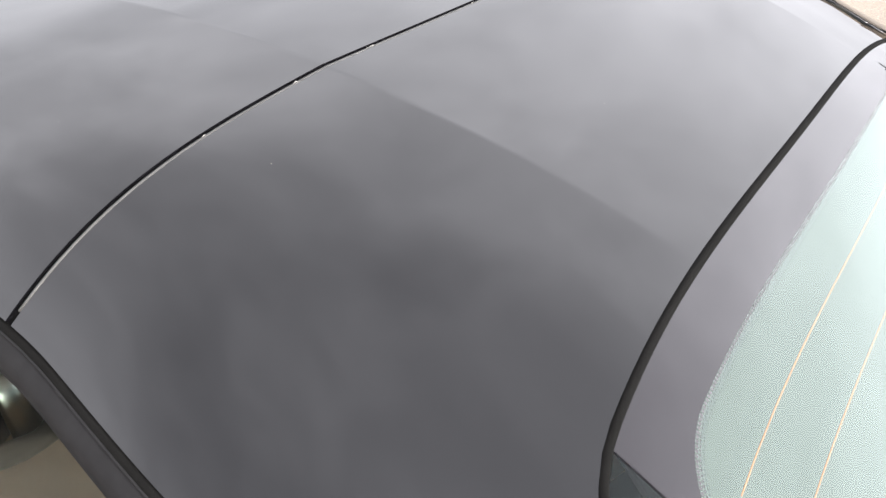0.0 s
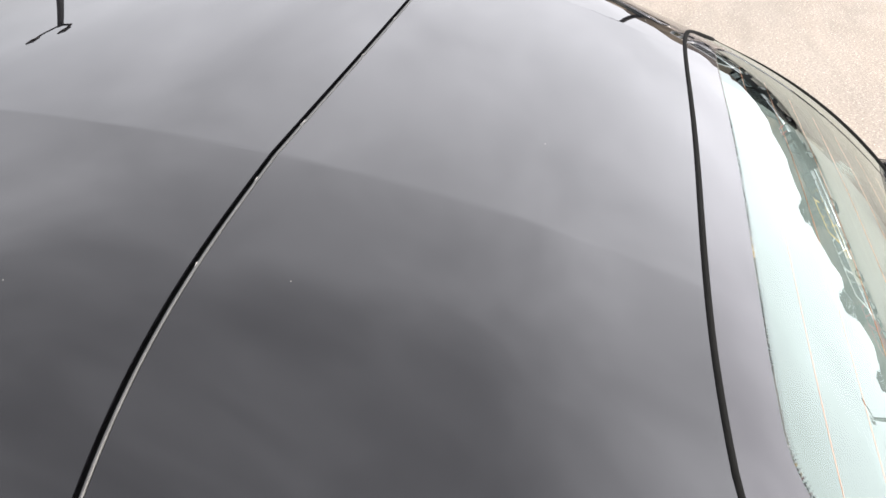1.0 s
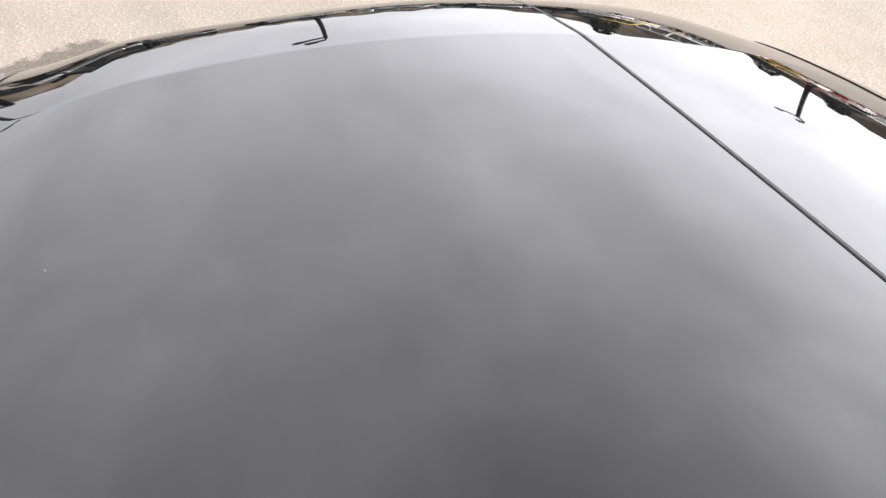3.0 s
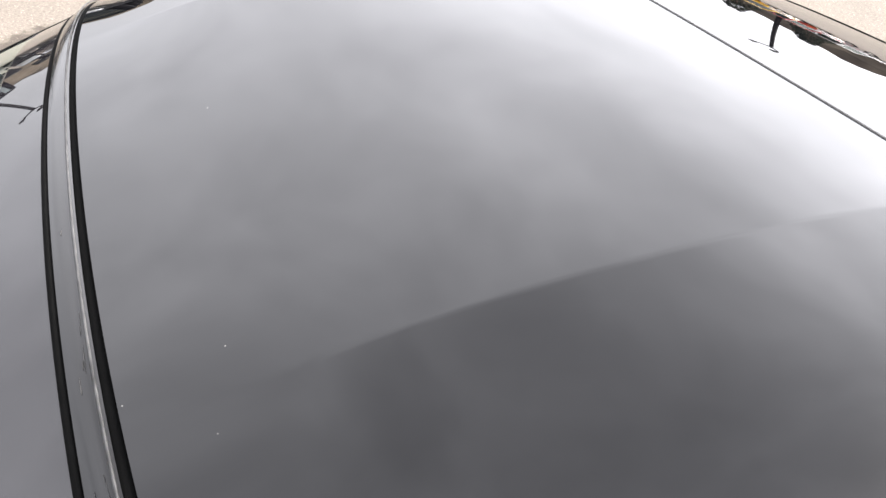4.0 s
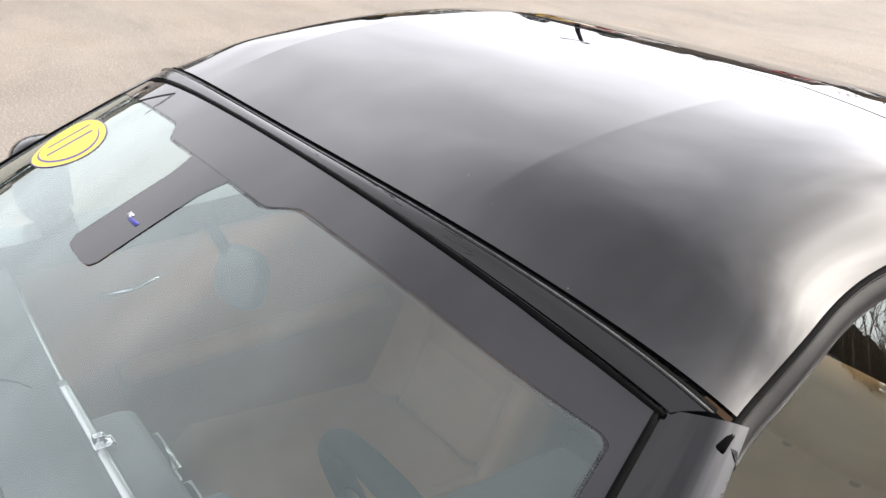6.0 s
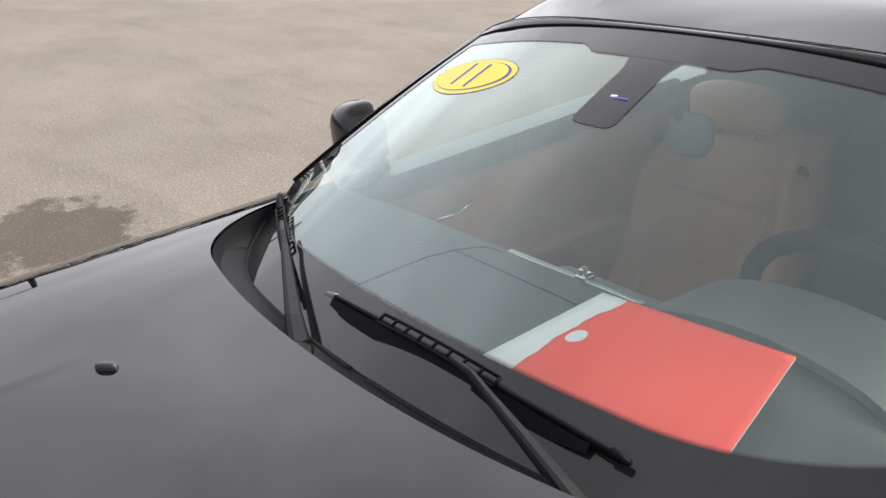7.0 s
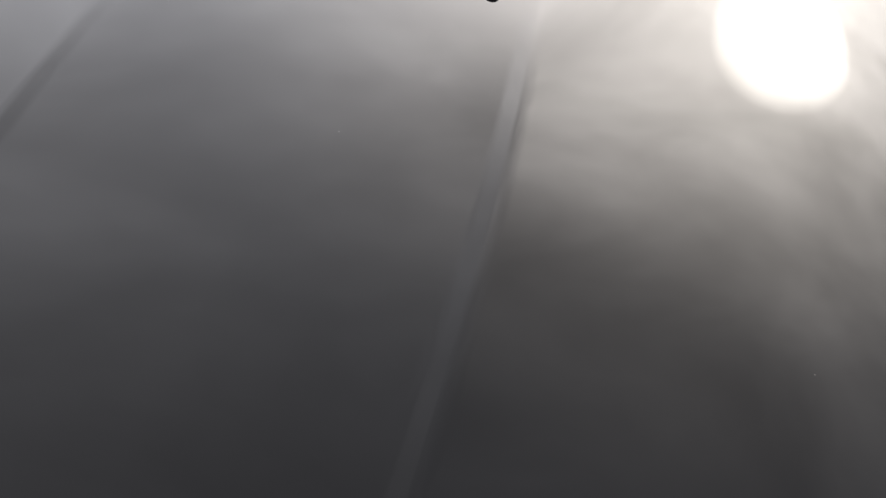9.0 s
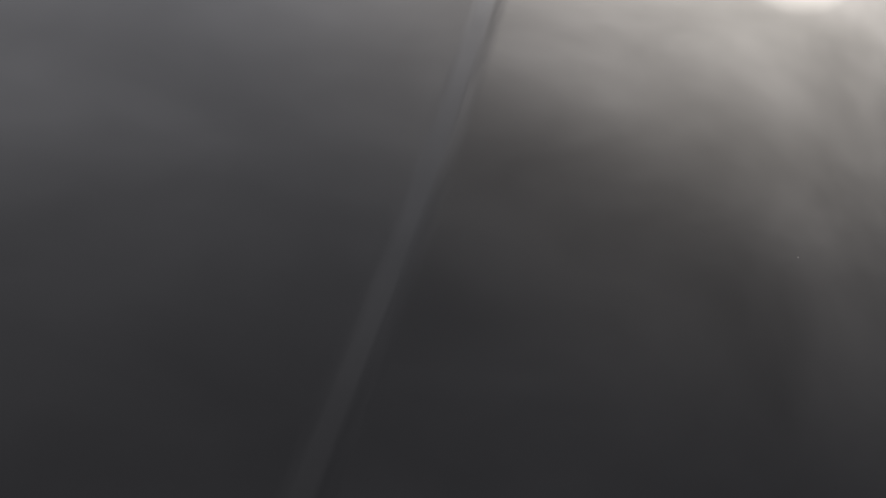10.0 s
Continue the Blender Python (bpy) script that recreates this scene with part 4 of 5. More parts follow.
def build_wiper(pivot, elbow, tip0, tip1, wide=0.022):
    """Arm from the pivot to the elbow; blade from tip0 to tip1."""
    P, E, A, B = (Vector((x, y, on_screen(x, y) + h)) for x, y, h in (pivot, elbow, tip0, tip1))
    up = Vector((0, 0.40, 0.92))
    ae = (E - P).normalized()
    d = (B - A).normalized()
    out = d.cross(up).normalized()
    out = out if out.y > 0 else -out
    # flat pressed arm, narrowing to a hooked end
    pts = [P + up * 0.010, P.lerp(E, 0.18) + up * 0.018, P.lerp(E, 0.5) + up * 0.020, P.lerp(E, 0.80) + up * 0.021, P.lerp(E, 0.93) + up * 0.024, E + up * 0.020 - d * 0.02]
    wiper = part("wiper", bar(pts, [0.033, 0.026, 0.018, 0.012, 0.009, 0.008], [0.011, 0.010, 0.009, 0.008, 0.008, 0.007]), ARM, car, "black windscreen wiper", smooth=False)
    part("pivot_cover", bar([P - ae * 0.070 - up * 0.008, P - ae * 0.035 + up * 0.006, P - ae * 0.004 + up * 0.010], [0.024, 0.034, 0.036], [0.006, 0.012, 0.015]), ARM, wiper, smooth=False)
    part("joint_pin", tube([P - out * 0.017 + up * 0.009, P + out * 0.017 + up * 0.009], 0.004, 8), BLACK, wiper)
    n = 18
    mid = [A.lerp(B, i / n) + up * (0.012 + 0.006 * math.sin(math.pi * i / n)) for i in range(n + 1)]
    part("blade_frame", bar(mid, [0.006 + 0.004 * math.sin(math.pi * i / n) for i in range(n + 1)], [0.006] * (n + 1)), BLACK, wiper)
    part("blade_rubber", tube([A.lerp(B, i / n) + up * 0.004 for i in range(n + 1)], 0.0032, 6), RUBBER, wiper)
    for i in (2, 4, 14, 16):
        q = A.lerp(B, i / n)
        part("claw", bar([q - d * 0.012 + up * 0.008, q + up * 0.014, q + d * 0.012 + up * 0.008], [0.008, 0.010, 0.008], [0.004, 0.006, 0.004]), BLACK, wiper)
    # slotted bridge over the middle of the blade: two rails and the bars between them
    def top(k, side):
        return A.lerp(B, lerp(0.24, 0.66, k)) + up * (0.024 + 0.004 * math.sin(math.pi * k)) + out * side
    for side in (-0.0075, 0.0075):
        part("bridge_rail", bar([top(i / 10, side) for i in range(11)], [0.0035] * 11, [0.005] * 11), BLACK, wiper)
    for i in range(9):
        part("bridge_post", bar([top(i / 8, -0.0085), top(i / 8, 0.0085)], [0.0042] * 2, [0.004] * 2), BLACK, wiper)
    # wind deflector, leaning down towards the hood
    def wing(u, v):
        k = math.sin(math.pi * lerp(0.03, 0.97, u)) ** 0.35
        return A.lerp(B, lerp(0.02, 0.93, u)) + out * (0.004 + wide * v * k) + up * (0.013 - 0.010 * v * k)
    part("deflector", sheet(wing, 24, 4), BLACK, wiper, thick=0.003)
    for q, e in ((A, -1), (B, 1)):
        part("blade_tip", bar([q + d * e * 0.012 + up * 0.008, q - d * e * 0.012 + up * 0.013], [0.009, 0.011], [0.007, 0.010]), PLASTIC if e < 0 else BLACK, wiper)


build_wiper((-0.395, 0.668, 0.006), (-0.155, 0.622, 0.012), (0.149, 0.618, 0.006), (-0.368, 0.598, 0.004))
build_wiper((0.105, 0.700, 0.004), (0.40, 0.550, 0.006), (0.622, 0.437, 0.004), (0.225, 0.635, 0.004), 0.014)

# ---- round yellow sticker on the glass ----
def on_glass(x, y, lift):
    """A point on the glass, x and y metres away from the sticker's middle."""
    a = (screen(SU + 0.02, SV) - screen(SU - 0.02, SV)).length / 0.04
    c = (screen(SU, SV + 0.03) - screen(SU, SV - 0.03)).length / 0.06
    u, v = SU + x / a, SV + y / c
    du, dv = screen(u + 0.004, v) - screen(u - 0.004, v), screen(u, v + 0.006) - screen(u, v - 0.006)
    n = du.cross(dv).normalized()
    return screen(u, v) + (n if n.z > 0 else -n) * lift


def decal(name, outline, mat, parent, su, sv, lift, label=""):
    """A thin film that follows the windscreen; outline in shares of su and sv."""
    bm = bmesh.new()
    rings = []
    for r in range(1, 7):
        ring = []
        for a, c in outline:
            a, c = a * su * r / 6, c * sv * r / 6
            ring.append(bm.verts.new(on_glass(a * math.cos(TURN) - c * math.sin(TURN), a * math.sin(TURN) + c * math.cos(TURN), lift)))
        rings.append(ring)
    bm.faces.new(rings[0])
    for p, q in zip(rings, rings[1:]):
        for k in range(len(p)):
            bm.faces.new((p[k], p[(k + 1) % len(p)], q[(k + 1) % len(p)], q[k]))
    ob = part(name, bm, mat, parent, label, smooth=False)
    ob.visible_shadow = False
    return ob


SU, SV, TURN = 0.834, 0.249, 0.105
ell = [(math.cos(k * math.tau / 48), math.sin(k * math.tau / 48)) for k in range(48)]
sticker = decal("sticker", ell, BLUE, ws, 0.1305, 0.0555, 0.0008, label="oval yellow sticker with a blue number")
decal("sticker_field", ell, YELLOW, sticker, 0.1290, 0.0540, 0.0010)
decal("sticker_ring", ell, BLUE, sticker, 0.1160, 0.0450, 0.0012)
decal("sticker_middle", [(x + 0.045, y - 0.03) for x, y in ell], YELLOW, sticker, 0.1120, 0.0437, 0.0014)


def digit(text, mat, parent, x, size, lift):
    """One figure on the sticker, read from in front of the car."""
    cu = bpy.data.curves.new("digit", "FONT")
    cu.body, cu.size, cu.align_x, cu.align_y = text, size, "CENTER", "CENTER"
    tmp = bpy.data.objects.new("digit", cu)
    me = bpy.data.meshes.new_from_object(tmp)
    bpy.data.objects.remove(tmp)
    for v in me.vertices:
        v.co = on_glass(x - v.co.x, -v.co.y, lift)
    me.materials.clear()
    me.materials.append(mat)
    ob = new("digit", me)
    ob.parent = parent


for x in (-0.026, 0.026):
    digit("1", BLUE, sticker, x, 0.100, 0.0017)

# ---- the small bar behind the windscreen's corner ----
def label_bar(u, v):
    p = screen(lerp(0.104, 0.137, u), lerp(0.938, 0.953, v) + 0.006 * (1 - u))
    return p + Vector((0, 0.0008, 0.0020))


part("label_bar", slab(label_bar, 6, 2, 0.0004), LABEL, ws, "pale plate with unreadable print")

# ---- the cabin ----
def build_dash():
    def top(u, v):
        x = lerp(-0.66, 0.66, u)
        y = lerp(0.66 - 0.24 * x * x - 0.05 * x**4, 0.255 - 0.06 * abs(x) ** 2, v)
        hump = 0.028 * smooth01(0.26, 0.08, abs(x + 0.34)) * smooth01(0.15, 0.7, v)
        z = lerp(0.875, 0.912, min(1, v * 1.6)) - 0.05 * x * x + hump - 0.03 * smooth01(0.80, 1.0, v) ** 2
        return Vector((x, y, z))
    d = part("dashboard", sheet(top, 60, 30), DASH, car, "black grained dashboard")

    def face(u, v):
        p = top(u, 1.0)
        return Vector((p.x, p.y + 0.10 * v * v, lerp(p.z, 0.50, v)))
    part("dash_face", sheet(face, 60, 10), DASH, d, thick=0.01)
    part("dash_trim", tube([top(lerp(0.47, 0.99, i / 20), 1.0) + Vector((0, -0.012, -0.028)) for i in range(21)], 0.010, 8, flat=0.6), ALU, d, "bright metal trim strip")
    ledge = [Vector((x, 0.243, 0.880)) for x in [lerp(0.19, -0.10, i / 16) for i in range(17)]]
    rim = part("metal_strip", tube(ledge, 0.007, 8, flat=0.45), ALU, d, "bright metal strip along the dashboard")
    part("clip", box(0.010, 0.032, 0.225, 0.252, 0.876, 0.890, 0.003), CHROME, rim)
    part("clip_tongue", box(0.016, 0.026, 0.235, 0.250, 0.888, 0.902, 0.003), CHROME, rim)
    # joints of the centre lid, slots
    def on_top(x, y):
        y0, y1 = 0.66 - 0.24 * x * x - 0.05 * x**4, 0.255 - 0.06 * x * x
        return top((x + 0.66) / 1.32, (y0 - y) / (y0 - y1)) + Vector((0, 0, 0.0005))
    for a, c in (((0.245, 0.52), (0.205, 0.352)), ((0.205, 0.352), (0.170, 0.282)), ((0.205, 0.352), (-0.20, 0.362))):
        part("panel_joint", tube([on_top(lerp(a[0], c[0], i / 24), lerp(a[1], c[1], i / 24)) for i in range(25)], 0.0014, 4), RUBBER, d)
    part("defrost_slot", tube([top(lerp(0.58, 0.93, i / 20), 0.24) + Vector((0, 0, 0.001)) for i in range(21)], 0.006, 6, flat=0.4), TRIM, d)
    part("speaker_slot", tube([top(lerp(0.90, 0.97, i / 8), 0.20 + 0.05 * i / 8) for i in range(9)], 0.005, 6, flat=0.4), RUBBER, d)
    # instrument hood
    part("instrument_hood", sheet(lambda u, v: Vector((-0.34 + 0.20 * math.cos(math.pi * (1 - u)), lerp(0.335, 0.17, v), 0.875 + 0.085 * math.sin(math.pi * u) ** 0.8 - 0.01 * v)), 20, 8), DASH, d, thick=0.012)
    for dx in (-0.08, 0.08):
        ring = [(-0.34 + dx + 0.058 * math.cos(k * math.tau / 32), 0.215, 0.875 + 0.058 * math.sin(k * math.tau / 32)) for k in range(32)]
        dial = part("dial_ring", tube(ring, 0.003, 6, closed=True), CHROME, d, "bright ring round a dial")
        part("dial_face", tube([(-0.34 + dx, 0.23, 0.875), (-0.34 + dx, 0.223, 0.875)], 0.056, 32), TRIM, dial)
    # centre stack: vents, rotary knobs, screen
    stack = part("centre_stack", box(-0.13, 0.13, 0.17, 0.27, 0.46, 0.86, 0.02), PLASTIC, d, "silver-grey centre panel")
    zz = 0.79
    for dx in (-0.058, 0.058):
        vent = part("air_vent", tube([(dx, 0.18, zz), (dx, 0.162, zz)], 0.05, 24), TRIM, stack)
        for k in range(4):
            part("slat", box(dx - 0.042, dx + 0.042, 0.152, 0.166, zz - 0.032 + k * 0.02, zz - 0.029 + k * 0.02), ALU, vent)
    for k, (dx, zz) in enumerate(((-0.07, 0.62), (0, 0.635), (0.07, 0.62), (-0.07, 0.555), (0.07, 0.555))):
        knob = part("rotary_knob", tube([(dx, 0.17, zz), (dx, 0.145, zz)], 0.028, 24), PLASTIC, stack)
        part("knob_ring", tube([(dx + 0.03 * math.cos(q * math.tau / 24), 0.168, zz + 0.03 * math.sin(q * math.tau / 24)) for q in range(24)], 0.0025, 5, closed=True), CHROME, knob)
    return d


build_dash()
part("tunnel", box(-0.12, 0.12, -0.62, 0.16, 0.22, 0.50, 0.03), PLASTIC, car, "grey console between the seats")
part("gear_lever", tube([(-0.01, -0.02, 0.48), (-0.01, -0.03, 0.56), (-0.01, -0.035, 0.60)], [0.012, 0.014, 0.022], 12), TRIM, car)
part("cabin_floor", box(-0.76, 0.76, -0.95, 0.75, 0.20, 0.24), CARPET, car)
part("cabin_bulkhead", sheet(lambda u, v: Vector((lerp(-0.70, 0.70, u), -0.92 - 0.10 * v, lerp(0.24, 0.98, v))), 10, 8), CARPET, car, thick=0.02)
part("rear_cover", sheet(lambda u, v: rear_glass(lerp(0.02, 0.98, u), lerp(0.05, 1.0, v)) - Vector((0, 0, 0.050 + 0.02 * v)), 20, 12), PALE, car, "pale cover lying close under the rear window", thick=0.006)
part("roof_lining", roof_panel("lining", lambda x: y_hdr(x) - 0.03, lambda x: y_rear(x) + 0.02, 20, "", cols=lambda y: [-0.53 + 1.06 * i / 30 for i in range(31)], drop=0.03), material("headlining", (0.30, 0.29, 0.28), 0.9, grain=0.1, scale=120), car, thick=0.003)
for s in (-1, 1):
    def inner(u, v, s=s):
        y = lerp(0.36, -0.80, u)
        bx, bz = belt(y)
        return Vector((s * (bx - 0.145 - 0.05 * math.sin(math.pi * v) * 0.5 - 0.02 * v), y, lerp(bz + 0.002, 0.26, v)))
    dp = part("door_lining", sheet(inner, 20, 12), BROWN, car, "brown leather door lining", thick=0.01)
    part("door_top_roll", tube([inner(i / 20, 0.02) + Vector((-s * 0.008, 0, 0.012)) for i in range(21)], 0.026, 10), RUBBER, dp, "black door top")
    part("arm_rest", tube([inner(0.25 + 0.5 * i / 10, 0.42) + Vector((-s * 0.03, 0, 0)) for i in range(11)], 0.035, 10, flat=0.7), BROWN, dp)
    part("pull_handle", tube([inner(0.24, 0.15) + Vector((-s * 0.03, 0, 0)), inner(0.29, 0.14) + Vector((-s * 0.05, 0, 0)), inner(0.35, 0.13) + Vector((-s * 0.03, 0, 0))], 0.005, 8), CHROME, dp, "chrome door pull")


def build_seat(cx, fwd):
    """Sport seat: base, back with side bolsters, headrest."""
    def base(u, v):
        x, y = lerp(-0.26, 0.26, u), lerp(0.0, -0.55, v) + fwd
        k = abs(u - 0.5) * 2
        z = 0.42 - 0.06 * v + 0.05 * smooth01(0.6, 0.9, k) - 0.12 * smooth01(0.93, 1.0, k) - 0.10 * smooth01(0.08, 0.0, v)
        return Vector((cx + x, y, z))
    seat = part("seat", slab(base, 28, 18, 0.14), TAN, car, "tan leather sport seat")

    def back(u, v):
        k = abs(u - 0.5) * 2
        w = lerp(0.27, 0.20, smooth01(0.55, 1.0, v))
        x = (u - 0.5) * 2 * w
        bol = 0.075 * smooth01(0.55, 0.85, k) * (1 - 0.75 * smooth01(0.6, 1, v)) - 0.07 * smooth01(0.92, 1.0, k)
        rim = -0.05 * smooth01(0.95, 1.0, v)
        seam = -0.013 * (math.exp(-((k - 0.55) / 0.03) ** 2) + (math.exp(-((v - 0.62) / 0.012) ** 2) + math.exp(-((v - 0.30) / 0.012) ** 2)) * (k < 0.55))
        y = fwd - 0.52 - 0.24 * v + bol + rim + seam
        z = 0.37 + 0.47 * v
        return Vector((cx + x, y, z))
    part("backrest", slab(back, 48, 48, (0, -0.09, -0.02)), TAN, seat, "tan leather backrest with side bolsters")
    bm = bmesh.new()
    bmesh.ops.create_uvsphere(bm, u_segments=24, v_segments=16, radius=1)
    for v in bm.verts:
        x, y, z = (math.copysign(abs(q) ** 0.6, q) for q in v.co)
        v.co = (cx + x * 0.135, fwd - 0.745 + y * 0.05, 0.895 + z * 0.058)
    part("headrest", bm, TAN, seat)
    for s in (-1, 1):
        part("headrest_post", tube([(cx + s * 0.05, fwd - 0.74, 0.82), (cx + s * 0.05, fwd - 0.74, 0.88)], 0.007, 8), CHROME, seat)
        part("belt_guide", tube([(cx + s * 0.21, fwd - 0.72, 0.77), (cx + s * 0.215, fwd - 0.69, 0.79)], 0.010, 8), TRIM, seat)


build_seat(-0.42, 0.20)
build_seat(0.42, 0.0)


def build_steering():
    m = Matrix.Translation((-0.30, -0.008, 0.805)) @ Matrix.Rotation(radians(69), 4, "X")
    ring = [(0.182 * math.cos(k * math.tau / 48), 0.182 * math.sin(k * math.tau / 48), 0) for k in range(48)]
    sw = part("steering_wheel", move(tube(ring, 0.017, 12, closed=True), m), TRIM, car, "black leather steering wheel")
    bm = bmesh.new()
    bmesh.ops.create_uvsphere(bm, u_segments=24, v_segments=12, radius=1)
    for v in bm.verts:
        v.co = (v.co.x * 0.075, v.co.y * 0.065, v.co.z * 0.03 - 0.02)
    part("airbag_cover", move(bm, m), DASH, sw)
    for a in (0, math.pi, -math.pi / 2):
        part("spoke", move(tube([(0.05 * math.cos(a), 0.05 * math.sin(a), -0.02), (0.12 * math.cos(a), 0.12 * math.sin(a), -0.015), (0.17 * math.cos(a), 0.17 * math.sin(a), -0.004)], [0.028, 0.02, 0.024], 8, flat=0.4), m), ALU, sw, "silver spoke")
    part("column", tube([(-0.30, 0.02, 0.79), (-0.30, 0.24, 0.72)], 0.045, 12), DASH, sw)


build_steering()

# inside mirror, and the sensor cover on the glass
mm = Matrix.Translation((-0.052, 0.085, 1.095)) @ Matrix.Rotation(radians(14), 4, "Z") @ Matrix.Rotation(radians(14), 4, "X")
bm = bmesh.new()
bmesh.ops.create_uvsphere(bm, u_segments=28, v_segments=14, radius=1)
for v in bm.verts:
    x, y, z = (math.copysign(abs(q) ** 0.62, q) for q in v.co)
    v.co = (x * 0.036, y * 0.017, z * 0.034)
im = part("inside_mirror", move(bm, mm), DASH, car, "grey inside mirror")
part("mirror_foot", tube([(0.0, 0.100, 1.163), (-0.02, 0.10, 1.14), (-0.045, 0.09, 1.11)], [0.010, 0.007, 0.007], 10), TRIM, im)


def cover(u, v):
    """Tapered black cover on the inner face of the glass, from the top border down."""
    w = 0.041 + 0.016 * smooth01(0.40, 0.10, v) - 0.005 * smooth01(0.965, 1.0, v)
    vv = lerp(0.045, 0.340 - 0.006 * (2 * u - 1) ** 4, v)
    k = (0.020 - 0.006 * v + lerp(-w, w, u)) / lerp(0.551, 0.684, vv)
    p = screen(0.5 + 0.5 * k, vv)
    return Vector((p.x, p.y + 0.0004, p.z + 0.0009))


sc = part("sensor_cover", sheet(cover, 16, 24), FRIT, ws, "dark sensor cover with a small mark")


def on_cover(name, u0, u1, v0, v1, mat):
    def f(u, v):
        p = cover(lerp(u0, u1, u), lerp(v0, v1, v))
        return p + Vector((0, 0.0003, 0.0006))
    part(name, slab(f, 2, 2, 0.0005), mat, sc)


on_cover("logo_mark", 0.50, 0.64, 0.66, 0.685, ALU)
on_cover("logo_bar", 0.22, 0.52, 0.675, 0.70, material("blue_mark", (0.05, 0.05, 0.28), 0.5))
# ---- orange card on the dashboard ----
def quad_sheet(corners, lift, n=16, sag=0.0):
    a, b, c, d = (Vector(q) for q in corners)

    def f(u, v):
        p = a.lerp(b, u).lerp(d.lerp(c, u), v)
        p.z += lift + sag * math.sin(math.pi * u) * math.sin(math.pi * v)
        return p
    return f


card = thing("price_card", "bright orange card on a torn white sheet lying on the dashboard", "card", at=(-0.28, 0.46, 0.92))


def card_part(name, fn, mat, label="", nu=16, nv=12):
    ob = part(name, slab(fn, nu, nv, 0.0008), mat, card, label)
    ob.matrix_parent_inverse = Matrix.Translation((0.28, -0.46, -0.92))
    return ob


FAR_L, FAR_R, NEAR_R, NEAR_L = (-0.138, 0.362, 0.949), (-0.421, 0.376, 0.975), (-0.445, 0.590, 0.897), (-0.098, 0.575, 0.895)
card_part("white_sheet", quad_sheet(((-0.124, 0.358, 0.948), FAR_R, NEAR_R, (-0.066, 0.560, 0.894)), 0.0, sag=0.004), PAPER, "white backing sheet with a torn edge")


def orange_fn(u, v):
    # the edge beside the white sheet is torn, its near corner missing
    e = 0.075 + 0.045 * smooth01(0.35, 0.0, v) + 0.02 * smooth01(0.55, 0.9, v) + 0.006 * math.sin(23 * v) + 0.003 * math.sin(61 * v)
    uu = lerp(e, 1.0, u)
    return quad_sheet((FAR_L, FAR_R, NEAR_R, NEAR_L), 0.0022, sag=0.004)(uu, v)


card_part("orange_sheet", orange_fn, ORANGE, "bright orange face", 24, 24)
bm = bmesh.new()
rows = [[orange_fn(0.075 + 0.045 * r / 4 * math.cos(k * math.tau / 28), 0.42 + 0.062 * r / 4 * math.sin(k * math.tau / 28)) + Vector((0, 0, 0.0014)) for k in range(28)] for r in range(1, 5)]
rows = [[bm.verts.new(p) for p in row] for row in rows]
bm.faces.new(rows[0])
for a, c in zip(rows, rows[1:]):
    for k in range(28):
        bm.faces.new((a[k], a[(k + 1) % 28], c[(k + 1) % 28], c[k]))
ob = part("white_spot", bm, PAPER, card, "worn white spot", thick=0.0004)
ob.matrix_parent_inverse = Matrix.Translation((0.28, -0.46, -0.92))

# ---- the car park round about ----
TRUCK_PAINTS = {
    "black": material("black_truck_paint", (0.006, 0.006, 0.007), 0.6, spec=0.03, grain=0.2),
    "charcoal": material("charcoal_truck_paint", (0.05, 0.048, 0.048), 0.25, coat=1.0, grain=0.15),
    "red": material("red_truck_paint", (0.36, 0.02, 0.02), 0.3, coat=1.0, grain=0.15),
    "silver": material("silver_truck_paint", (0.45, 0.46, 0.47), 0.3, metal=0.5, coat=1.0, grain=0.1),
    "white": material("white_truck_paint", (0.75, 0.75, 0.74), 0.35, coat=1.0, grain=0.06),
    "yellow": material("yellow_truck_paint", (0.80, 0.50, 0.03), 0.35, coat=1.0, grain=0.1),
    "blue": material("blue_truck_paint", (0.03, 0.05, 0.14), 0.3, coat=1.0, grain=0.15),
}
TINTED = glass("tinted_glass", (0.50, 0.53, 0.51), face=0.04, dust=0.002)


